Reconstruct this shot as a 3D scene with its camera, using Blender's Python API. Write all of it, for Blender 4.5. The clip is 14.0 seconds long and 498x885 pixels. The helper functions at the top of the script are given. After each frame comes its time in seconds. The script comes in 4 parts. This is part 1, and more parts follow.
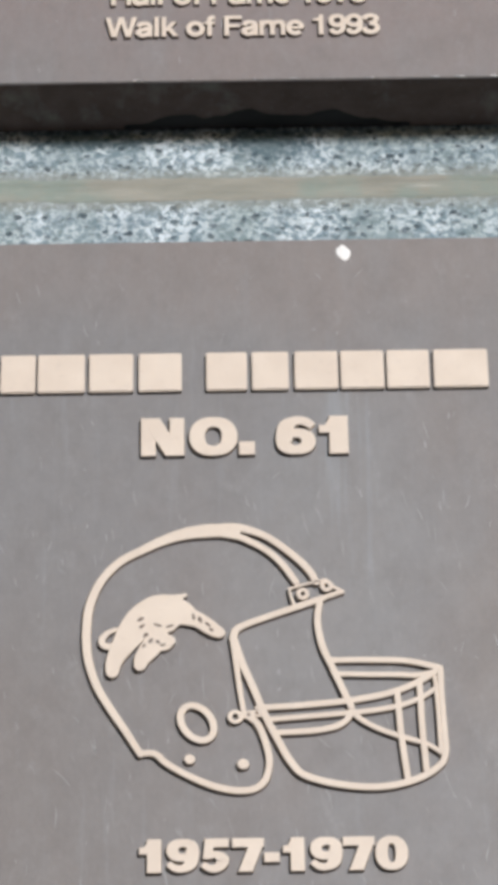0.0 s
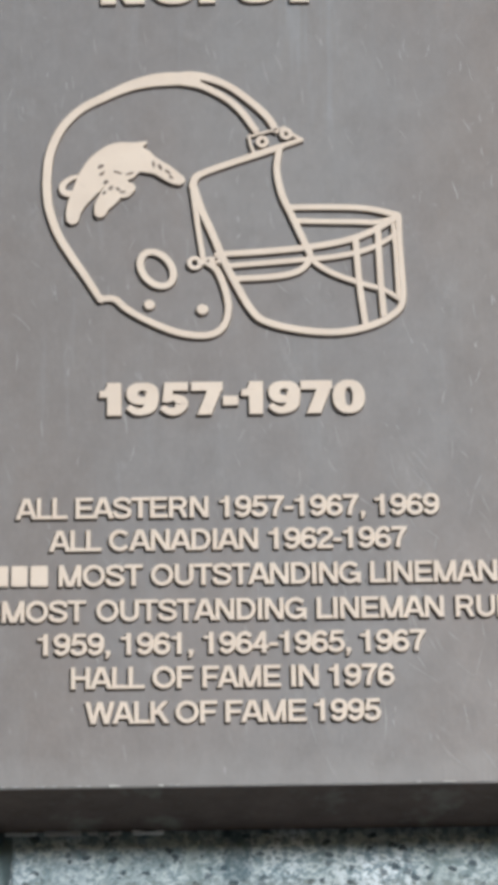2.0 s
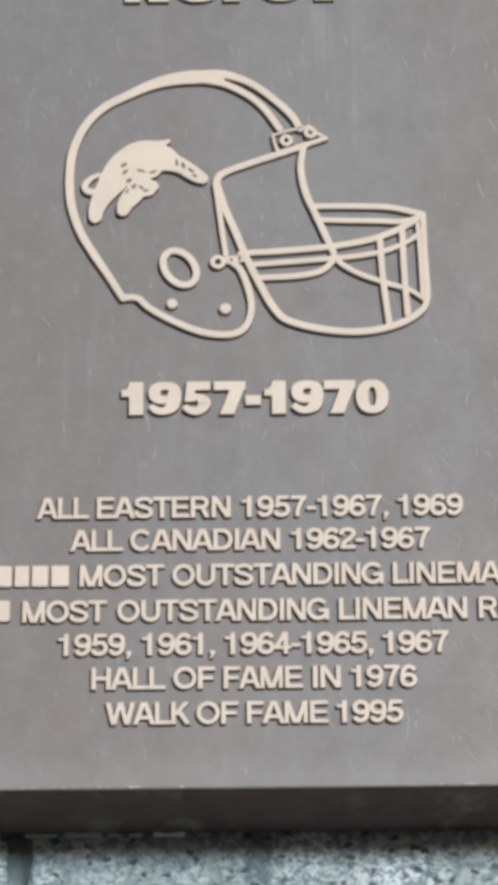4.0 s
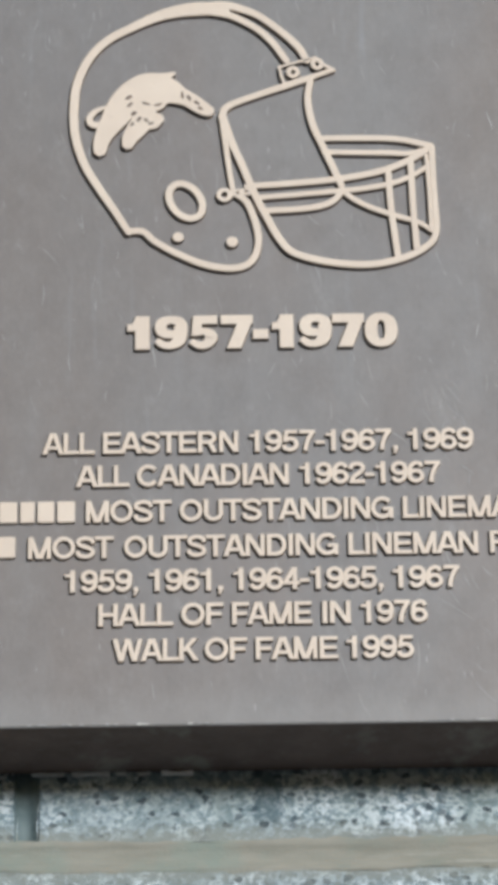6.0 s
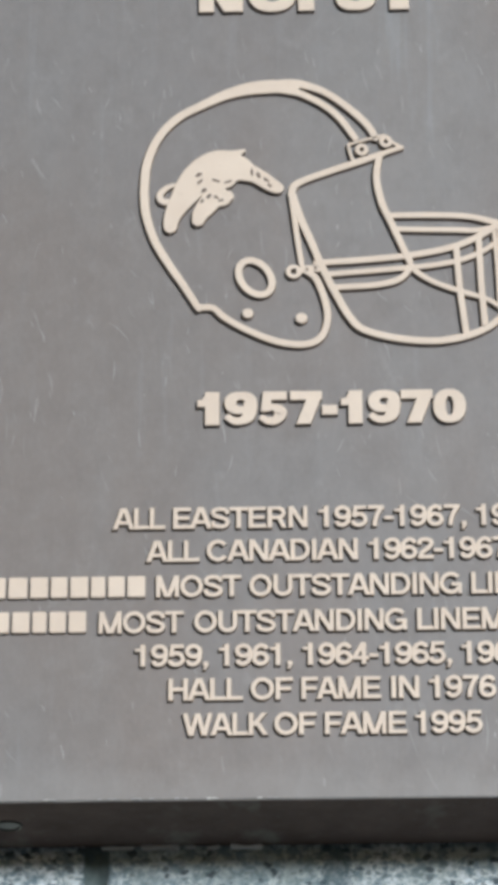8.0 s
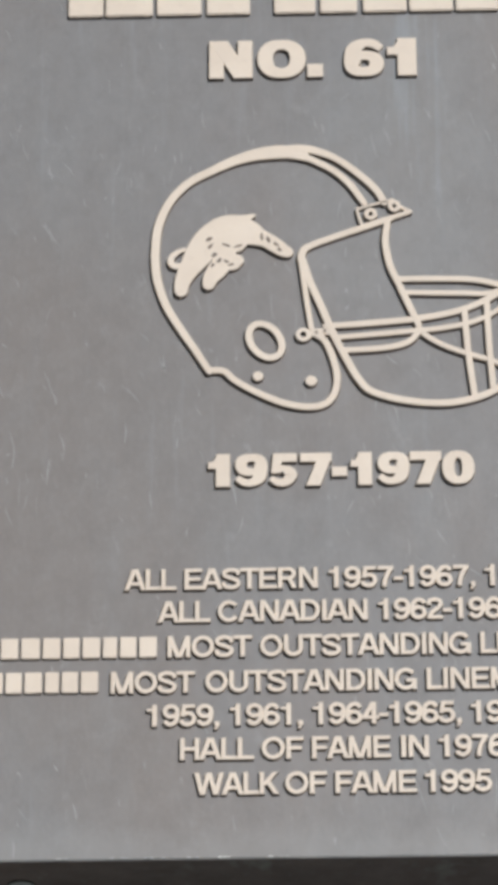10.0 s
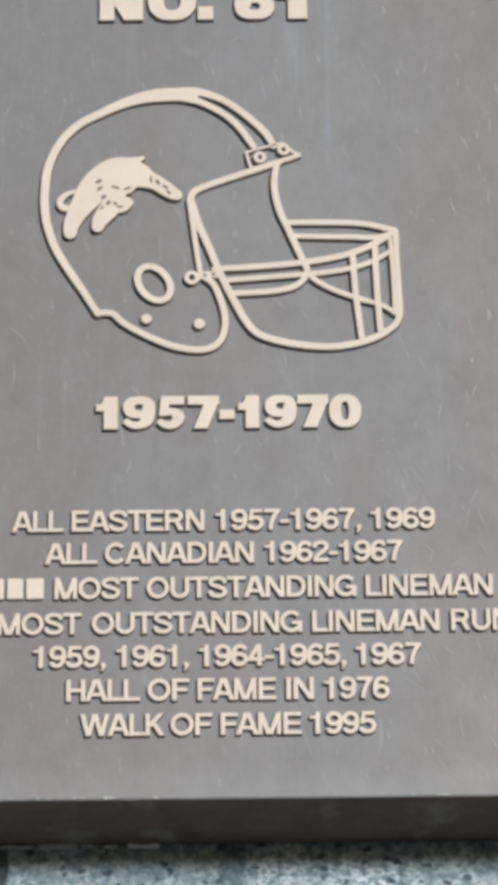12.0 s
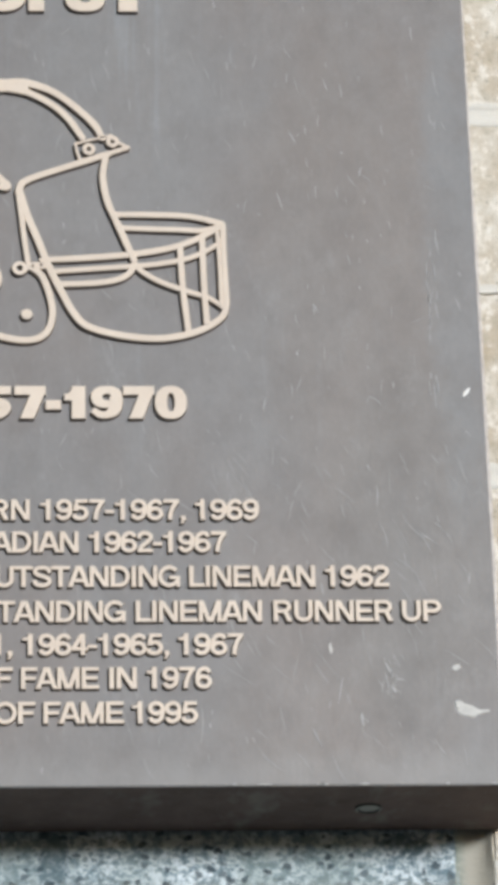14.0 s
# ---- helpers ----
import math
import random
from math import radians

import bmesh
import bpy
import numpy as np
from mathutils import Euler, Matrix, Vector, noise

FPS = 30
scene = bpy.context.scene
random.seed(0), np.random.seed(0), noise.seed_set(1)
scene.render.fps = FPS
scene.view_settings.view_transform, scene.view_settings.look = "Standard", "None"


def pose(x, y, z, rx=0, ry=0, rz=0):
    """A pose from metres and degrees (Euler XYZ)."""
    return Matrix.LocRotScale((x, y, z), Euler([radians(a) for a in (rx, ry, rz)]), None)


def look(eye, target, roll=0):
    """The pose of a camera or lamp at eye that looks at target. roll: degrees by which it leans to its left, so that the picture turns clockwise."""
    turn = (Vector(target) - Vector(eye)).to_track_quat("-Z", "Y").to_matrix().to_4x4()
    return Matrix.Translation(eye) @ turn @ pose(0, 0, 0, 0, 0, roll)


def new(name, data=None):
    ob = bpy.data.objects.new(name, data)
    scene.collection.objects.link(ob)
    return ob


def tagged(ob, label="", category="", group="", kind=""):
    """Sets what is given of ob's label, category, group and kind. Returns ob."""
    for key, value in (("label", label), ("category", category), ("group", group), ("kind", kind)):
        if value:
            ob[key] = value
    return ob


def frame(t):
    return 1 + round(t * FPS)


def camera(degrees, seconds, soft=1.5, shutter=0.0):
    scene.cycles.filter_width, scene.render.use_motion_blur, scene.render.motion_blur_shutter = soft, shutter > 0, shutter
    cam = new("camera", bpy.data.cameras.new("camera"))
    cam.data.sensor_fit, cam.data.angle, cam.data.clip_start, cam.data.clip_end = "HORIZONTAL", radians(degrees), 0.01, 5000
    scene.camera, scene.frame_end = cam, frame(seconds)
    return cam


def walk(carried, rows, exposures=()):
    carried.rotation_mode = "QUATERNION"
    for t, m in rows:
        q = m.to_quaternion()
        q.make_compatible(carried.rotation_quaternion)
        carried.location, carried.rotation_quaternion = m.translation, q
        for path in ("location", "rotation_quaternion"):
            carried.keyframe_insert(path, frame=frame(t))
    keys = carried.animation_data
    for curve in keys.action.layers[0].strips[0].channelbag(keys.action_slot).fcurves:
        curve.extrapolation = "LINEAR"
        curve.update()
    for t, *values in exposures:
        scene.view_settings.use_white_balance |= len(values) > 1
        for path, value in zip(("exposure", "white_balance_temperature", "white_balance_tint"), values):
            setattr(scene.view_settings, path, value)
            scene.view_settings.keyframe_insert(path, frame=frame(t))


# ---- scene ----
cam = camera(8.0, 14.0, soft=6.3)
walk(cam, [
    (0.0, look((-0.0069, -1.6988, 1.6413), (-0.0028, -0.0817, 2.6386), -0.925)),
    (0.1, look((-0.0053, -1.6984, 1.6401), (-0.0022, 0.0016, 2.6770), -0.922)),
    (0.2, look((-0.0037, -1.6981, 1.6389), (-0.0036, 0.0019, 2.6658), -1.153)),
    (0.3, look((-0.0022, -1.6977, 1.6378), (-0.0072, 0.0023, 2.6469), -0.971)),
    (0.4, look((-0.0006, -1.6974, 1.6366), (-0.0077, 0.0026, 2.6311), -0.935)),
    (0.5, look((0.0010, -1.6970, 1.6354), (-0.0056, -0.0516, 2.5855), -1.111)),
    (0.6, look((0.0006, -1.6972, 1.6341), (-0.0036, 0.0028, 2.6121), -0.996)),
    (0.7, look((0.0003, -1.6974, 1.6328), (-0.0019, 0.0026, 2.6059), -1.263)),
    (0.8, look((-0.0001, -1.6975, 1.6315), (0.0023, 0.0025, 2.5939), -1.292)),
    (0.9, look((-0.0004, -1.6977, 1.6302), (0.0028, 0.0023, 2.5783), -1.292)),
    (1.0, look((-0.0008, -1.6979, 1.6289), (0.0016, -0.0334, 2.5452), -1.361)),
    (1.1, look((-0.0011, -1.6970, 1.6266), (0.0009, 0.0030, 2.5508), -1.326)),
    (1.2, look((-0.0013, -1.6962, 1.6244), (0.0007, 0.0038, 2.5339), -1.420)),
    (1.3, look((-0.0016, -1.6953, 1.6221), (0.0043, 0.0047, 2.5131), -1.374)),
    (1.4, look((-0.0018, -1.6945, 1.6199), (0.0061, 0.0055, 2.4963), -1.376)),
    (1.5, look((-0.0021, -1.6936, 1.6176), (0.0126, 0.0028, 2.4732), -1.606)),
    (1.6, look((-0.0018, -1.6946, 1.6168), (0.0147, 0.0054, 2.4589), -1.432)),
    (1.7, look((-0.0014, -1.6955, 1.6159), (0.0213, 0.0045, 2.4406), -1.337)),
    (1.8, look((-0.0011, -1.6965, 1.6151), (0.0236, 0.0035, 2.4229), -1.236)),
    (1.9, look((-0.0007, -1.6974, 1.6142), (0.0214, 0.0026, 2.4207), -1.166)),
    (2.0, look((-0.0004, -1.6984, 1.6134), (0.0155, 0.0220, 2.4197), -0.985)),
    (2.2, look((0.0030, -1.6995, 1.6135), (0.0079, 0.0005, 2.4015), -0.897)),
    (2.3, look((0.0048, -1.7000, 1.6135), (0.0044, -0.0000, 2.4105), -0.715)),
    (2.5, look((0.0082, -1.7011, 1.6136), (-0.0002, 0.0183, 2.4220), -0.651)),
    (2.7, look((0.0066, -1.6979, 1.6148), (-0.0048, 0.0021, 2.4067), -0.526)),
    (2.8, look((0.0057, -1.6962, 1.6154), (-0.0087, 0.0038, 2.4097), -0.489)),
    (3.0, look((0.0041, -1.6930, 1.6166), (-0.0137, 0.0251, 2.4276), -0.480)),
    (3.2, look((0.0038, -1.6926, 1.6170), (-0.0012, 0.0253, 2.4280), -0.300)),
    (5.3, look((0.0080, -1.6678, 1.6066), (0.0033, 0.0322, 2.4009), -0.768)),
    (5.5, look((0.0078, -1.6658, 1.6077), (0.0027, 0.0342, 2.3934), -0.716)),
    (5.8, look((0.0068, -1.6646, 1.6095), (-0.0014, 0.0354, 2.3906), -0.695)),
    (6.0, look((0.0046, -1.6582, 1.6046), (-0.0011, 0.0418, 2.3913), -0.762)),
    (6.3, look((0.0061, -1.6651, 1.6084), (0.0012, 0.0349, 2.4012), -0.888)),
    (6.5, look((0.0062, -1.6666, 1.6081), (-0.0013, 0.0334, 2.4083), -0.632)),
    (6.8, look((0.0064, -1.6668, 1.6079), (0.0018, 0.0332, 2.4045), -0.668)),
    (7.0, look((0.0111, -1.6678, 1.6098), (-0.0005, 0.0322, 2.3983), -0.707)),
    (7.2, look((0.0070, -1.6671, 1.6074), (-0.0076, 0.0329, 2.4033), -0.811)),
    (7.4, look((0.0073, -1.6672, 1.6070), (-0.0155, 0.0328, 2.4055), -0.363)),
    (7.5, look((0.0014, -1.6662, 1.6082), (-0.0203, 0.0338, 2.4131), -0.314)),
    (7.7, look((0.0059, -1.6695, 1.6061), (-0.0327, 0.0305, 2.4178), -0.306)),
    (7.8, look((0.0052, -1.6705, 1.6058), (-0.0378, 0.0295, 2.4271), -0.159)),
    (8.0, look((-0.0019, -1.6719, 1.6061), (-0.0371, 0.0281, 2.4293), -0.242)),
    (8.2, look((-0.0039, -1.6723, 1.6044), (-0.0385, 0.0277, 2.4368), -0.258)),
    (10.3, look((-0.0024, -1.6908, 1.5945), (-0.0441, 0.0092, 2.4603), -0.334)),
    (10.5, look((-0.0066, -1.6969, 1.6001), (-0.0510, 0.0031, 2.4583), -0.393)),
    (10.8, look((-0.0072, -1.6929, 1.5979), (-0.0562, 0.0071, 2.4484), -0.371)),
    (11.0, look((-0.0090, -1.6954, 1.5991), (-0.0494, 0.0046, 2.4494), -0.378)),
    (11.2, look((-0.0088, -1.6935, 1.5979), (-0.0418, 0.0065, 2.4498), -0.430)),
    (11.4, look((-0.0080, -1.6942, 1.5976), (-0.0346, 0.0058, 2.4363), -0.481)),
    (11.5, look((-0.0076, -1.6945, 1.5974), (-0.0287, 0.0055, 2.4361), -0.445)),
    (11.7, look((-0.0028, -1.6942, 1.5983), (-0.0092, 0.0058, 2.4346), -0.453)),
    (11.9, look((0.0020, -1.6939, 1.5992), (0.0093, 0.0061, 2.4231), -0.821)),
    (12.0, look((0.0057, -1.6936, 1.5983), (0.0174, 0.0064, 2.4205), -0.762)),
    (12.1, look((0.0050, -1.6949, 1.5995), (0.0240, 0.0051, 2.4215), -0.748)),
    (12.2, look((0.0057, -1.6960, 1.5994), (0.0315, 0.0040, 2.4238), -0.801)),
    (12.3, look((0.0063, -1.6972, 1.5992), (0.0419, 0.0028, 2.4255), -0.772)),
    (12.4, look((0.0070, -1.6983, 1.5991), (0.0578, 0.0017, 2.4289), -0.953)),
    (12.5, look((0.0065, -1.6948, 1.5951), (0.0704, 0.0052, 2.4288), -0.926)),
    (12.7, look((0.0088, -1.6985, 1.5964), (0.0832, 0.0015, 2.4215), -1.140)),
    (12.9, look((0.0111, -1.7022, 1.5976), (0.0939, -0.0022, 2.4103), -1.354)),
    (13.0, look((0.0142, -1.7004, 1.5952), (0.0995, -0.0004, 2.4130), -1.340)),
    (13.3, look((0.0119, -1.7029, 1.5962), (0.1029, -0.0029, 2.4137), -1.275)),
    (13.5, look((0.0134, -1.6983, 1.5932), (0.1057, 0.0017, 2.4150), -1.340)),
    (14.0, look((0.0079, -1.7060, 1.5957), (0.1095, -0.0060, 2.4090), -1.468)),
], exposures=((0.0, 0.23, 6350, 12), (0.7, 0.16, 6300, 11), (2.5, 0.14, 6250, 9), (8.0, 0.13, 6200, 8.5), (11.5, 0.18, 6200, 8.5), (14.0, 0.19, 6200, 8.5)))

# ---------------------------------------------------------------- light
SUN_DIR = Vector((0.44, -1.0, 0.21)).normalized()   # towards the sun
world = bpy.data.worlds.new("sky")
scene.world = world
world.use_nodes = True
wn = world.node_tree
sky = wn.nodes.new("ShaderNodeTexSky")
sky.sky_type, sky.sun_disc = "NISHITA", False
sky.sun_elevation = math.asin(SUN_DIR.z)
sky.sun_rotation = math.atan2(SUN_DIR.x, SUN_DIR.y)
sky.dust_density = 1.0
wn.links.new(sky.outputs[0], wn.nodes["Background"].inputs[0])
wn.nodes["Background"].inputs[1].default_value = 0.040
sun = new("sun", bpy.data.lights.new("sun", "SUN"))
sun.data.energy, sun.data.angle, sun.data.color = 3.45, radians(11), (1.0, 0.98, 0.955)
sun.matrix_world = look(SUN_DIR * 20, (0, 0, 0))


# ---------------------------------------------------------------- materials
class Mat:
    """A small builder for node materials."""

    def __init__(self, name, rough=0.6, metal=0.0):
        self.m = bpy.data.materials.new(name)
        self.m.use_nodes = True
        self.t = self.m.node_tree
        self.b = self.t.nodes["Principled BSDF"]
        self.b.inputs["Roughness"].default_value = rough
        self.b.inputs["Metallic"].default_value = metal
        self.pos = self.node("ShaderNodeNewGeometry").outputs["Position"]

    def node(self, what, **props):
        n = self.t.nodes.new(what)
        for key, value in props.items():
            if key == "op":
                n.operation = value
            elif key == "feature":
                n.feature = value
            elif key == "kind":
                n.data_type = value
            elif key == "blend":
                n.blend_type = value
        return n

    def link(self, a, b):
        self.t.links.new(a, b)

    def mapped(self, scale, shift=(0, 0, 0), turn=(0, 0, 0)):
        n = self.node("ShaderNodeMapping")
        self.link(self.pos, n.inputs[0])
        n.inputs[1].default_value, n.inputs[2].default_value, n.inputs[3].default_value = shift, turn, scale
        return n.outputs[0]

    def noise(self, scale, detail=4.0, rough=0.55, stretch=(1, 1, 1), shift=(0, 0, 0), turn=(0, 0, 0)):
        n = self.node("ShaderNodeTexNoise")
        self.link(self.mapped(stretch, shift, turn), n.inputs["Vector"])
        n.inputs["Scale"].default_value, n.inputs["Detail"].default_value, n.inputs["Roughness"].default_value = scale, detail, rough
        return n.outputs[0]

    def ramp(self, value, stops):
        n = self.node("ShaderNodeValToRGB")
        el = n.color_ramp.elements
        while len(el) < len(stops):
            el.new(0.5)
        for e, (p, c) in zip(el, stops):
            e.position = p
            e.color = (*c, 1) if len(c) == 3 else (c[0], c[0], c[0], 1)
        self.link(value, n.inputs[0])
        return n.outputs[0]

    def mix(self, fac, a, b, blend="MIX"):
        n = self.node("ShaderNodeMix", kind="RGBA", blend=blend)
        for sock, v in ((n.inputs[0], fac), (n.inputs[6], a), (n.inputs[7], b)):
            if hasattr(v, "is_linked"):
                self.link(v, sock)
            elif isinstance(v, tuple):
                sock.default_value = (*v, 1)
            else:
                sock.default_value = v
        return n.outputs[2]

    def math(self, op, a, b):
        n = self.node("ShaderNodeMath", op=op)
        for sock, v in ((n.inputs[0], a), (n.inputs[1], b)):
            if hasattr(v, "is_linked"):
                self.link(v, sock)
            else:
                sock.default_value = v
        return n.outputs[0]

    def axis(self, name):
        n = self.node("ShaderNodeSeparateXYZ")
        self.link(self.pos, n.inputs[0])
        return n.outputs[name]

    def span(self, value, a, b):
        n = self.node("ShaderNodeMapRange")
        n.interpolation_type = "SMOOTHSTEP"
        self.link(value, n.inputs[0])
        n.inputs[1].default_value, n.inputs[2].default_value = a, b
        return n.outputs[0]

    def patch(self, x, z, rx, rz, ragged=None, amount=1.0):
        """1 in the middle of a soft ellipse on the wall, 0 outside; ragged roughens its edge."""
        u = self.math("DIVIDE", self.math("SUBTRACT", self.axis("X"), x), rx)
        v = self.math("DIVIDE", self.math("SUBTRACT", self.axis("Z"), z), rz)
        d = self.math("ADD", self.math("MULTIPLY", u, u), self.math("MULTIPLY", v, v))
        if ragged is not None:
            d = self.math("ADD", d, self.math("MULTIPLY", self.math("SUBTRACT", ragged, 0.5), 2.2))
        return self.math("MULTIPLY", self.span(d, 1.15, 0.15), amount)

    def colour(self, c):
        if hasattr(c, "is_linked"):
            self.link(c, self.b.inputs["Base Color"])
        else:
            self.b.inputs["Base Color"].default_value = (*c, 1)

    def rough(self, v):
        self.link(v, self.b.inputs["Roughness"])

    def bump(self, value, strength, distance):
        n = self.node("ShaderNodeBump")
        n.inputs["Strength"].default_value, n.inputs["Distance"].default_value = strength, distance
        self.link(value, n.inputs["Height"])
        self.link(n.outputs[0], self.b.inputs["Normal"])


def plate_material():
    """Weathered bronze face: patchy grey and brown with bluish runs, painted reflections and a cloud of fine scuffs."""
    k = Mat("weathered_bronze_face", 0.46, 0.12)
    broad = k.noise(7.5, 4, 0.55, (1, 1, 0.55), (0.3, 0, 0.2))
    runs = k.noise(30, 5, 0.65, (1, 1, 0.22))
    fine = k.noise(420, 4, 0.65, (1, 1, 0.55), turn=(0, 0.35, 0))
    cloud = k.noise(34, 6, 0.65, (1, 1, 0.8))
    mottle = k.noise(95, 5, 0.7, (1, 1, 0.75), (1, 0, 3), (0, 0.4, 0))
    wear = k.noise(60, 7, 0.75, (1, 1, 0.6), (2, 0, 1), (0, 0.5, 0))
    c = k.mix(k.ramp(broad, ((0.40, (0,)), (0.58, (1,)))), (0.185, 0.169, 0.165), (0.179, 0.176, 0.181))
    # bluish middle and brown sides: reflections of sky and surroundings put into the colour
    c = k.mix(k.patch(0.160, 2.52, 0.055, 0.17, broad, 0.50), c, (0.183, 0.166, 0.158))
    c = k.mix(k.patch(-0.13, 2.44, 0.12, 0.24, broad, 0.60), c, (0.168, 0.152, 0.146))
    c = k.mix(k.patch(0.040, 2.62, 0.070, 0.13, broad, 0.60), c, (0.200, 0.206, 0.216))
    c = k.mix(k.patch(0.200, 2.35, 0.055, 0.12, broad, 0.60), c, (0.158, 0.152, 0.150))
    c = k.mix(k.patch(0.0, 3.14, 0.5, 0.22, None, 0.9), c, (0.208, 0.172, 0.168))
    c = k.mix(k.patch(-0.04, 2.82, 0.28, 0.07, broad, 0.65), c, (0.196, 0.174, 0.168))
    c = k.mix(k.patch(0.228, 2.52, 0.022, 0.17, cloud, 0.45), c, (0.176, 0.190, 0.206))
    c = k.mix(k.math("MULTIPLY", k.ramp(runs, ((0.50, (0,)), (0.75, (1,)))), 0.34), c, (0.196, 0.204, 0.215))
    c = k.mix(k.math("MULTIPLY", k.ramp(cloud, ((0.42, (0,)), (0.75, (1,)))), 0.40), c, (0.137, 0.126, 0.124))
    c = k.mix(k.math("MULTIPLY", k.ramp(mottle, ((0.46, (0,)), (0.70, (1,)))), 0.30), c, (0.225, 0.222, 0.222))
    c = k.mix(k.math("MULTIPLY", k.ramp(mottle, ((0.30, (1,)), (0.46, (0,)))), 0.30), c, (0.135, 0.130, 0.130))
    c = k.mix(k.math("MULTIPLY", k.ramp(fine, ((0.50, (0,)), (0.80, (1,)))), 0.16), c, (0.28, 0.28, 0.285))
    c = k.mix(k.math("MULTIPLY", k.ramp(wear, ((0.57, (0,)), (0.74, (1,)))), 0.45), c, (0.27, 0.275, 0.28))
    streaks = k.noise(120, 3, 0.6, (1, 1, 0.06), (4, 0, 2))
    # pale bluish streak in the middle, sky sheen put into the colour
    pale = k.math("MULTIPLY", k.ramp(streaks, ((0.50, (0,)), (0.70, (1,)))), k.patch(0.052, 2.66, 0.024, 0.11, runs, 0.42))
    c = k.mix(pale, c, (0.255, 0.285, 0.315))
    c = k.mix(k.math("MULTIPLY", k.ramp(streaks, ((0.58, (0,)), (0.74, (1,)))), k.math("MULTIPLY", k.ramp(broad, ((0.40, (0,)), (0.62, (1,)))), 0.34)), c, (0.25, 0.268, 0.285))
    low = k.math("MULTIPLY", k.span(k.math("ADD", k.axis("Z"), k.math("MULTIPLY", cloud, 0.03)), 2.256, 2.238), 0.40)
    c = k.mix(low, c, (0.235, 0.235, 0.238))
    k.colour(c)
    k.rough(k.ramp(cloud, ((0.3, (0.46,)), (0.7, (0.62,)))))
    k.bump(k.math("ADD", fine, k.math("MULTIPLY", wear, 1.5)), 0.20, 0.0006)
    return k.m


def relief_material():
    """Rubbed pale bronze on the raised lettering."""
    k = Mat("rubbed_pale_bronze", 0.42, 0.0)
    grain = k.noise(260, 3, 0.6)
    tone = k.noise(40, 3, 0.5)
    c = k.mix(k.ramp(tone, ((0.35, (0,)), (0.68, (1,)))), (0.59, 0.51, 0.435), (0.645, 0.565, 0.485))
    c = k.mix(k.math("MULTIPLY", k.ramp(grain, ((0.55, (0,)), (0.82, (1,)))), 0.35), c, (0.47, 0.40, 0.35))
    k.colour(c)
    k.bump(grain, 0.12, 0.0004)
    return k.m


def flank_material(name, a, b, rough=0.55, rub=(0.16, 0.15, 0.14), much=0.4):
    k = Mat(name, rough, 0.2)
    n = k.noise(48, 5, 0.65)
    f = k.noise(300, 3, 0.6)
    s = k.noise(42, 5, 0.6, (1, 0.6, 1), (3, 2, 0))
    c = k.mix(k.ramp(n, ((0.3, (0,)), (0.7, (1,)))), a, b)
    c = k.mix(k.math("MULTIPLY", k.ramp(f, ((0.6, (0,)), (0.85, (1,)))), much), c, rub)
    c = k.mix(k.math("MULTIPLY", k.ramp(s, ((0.56, (0,)), (0.72, (1,)))), much), c, rub)
    k.colour(c)
    k.bump(n, 0.2, 0.001)
    return k.m


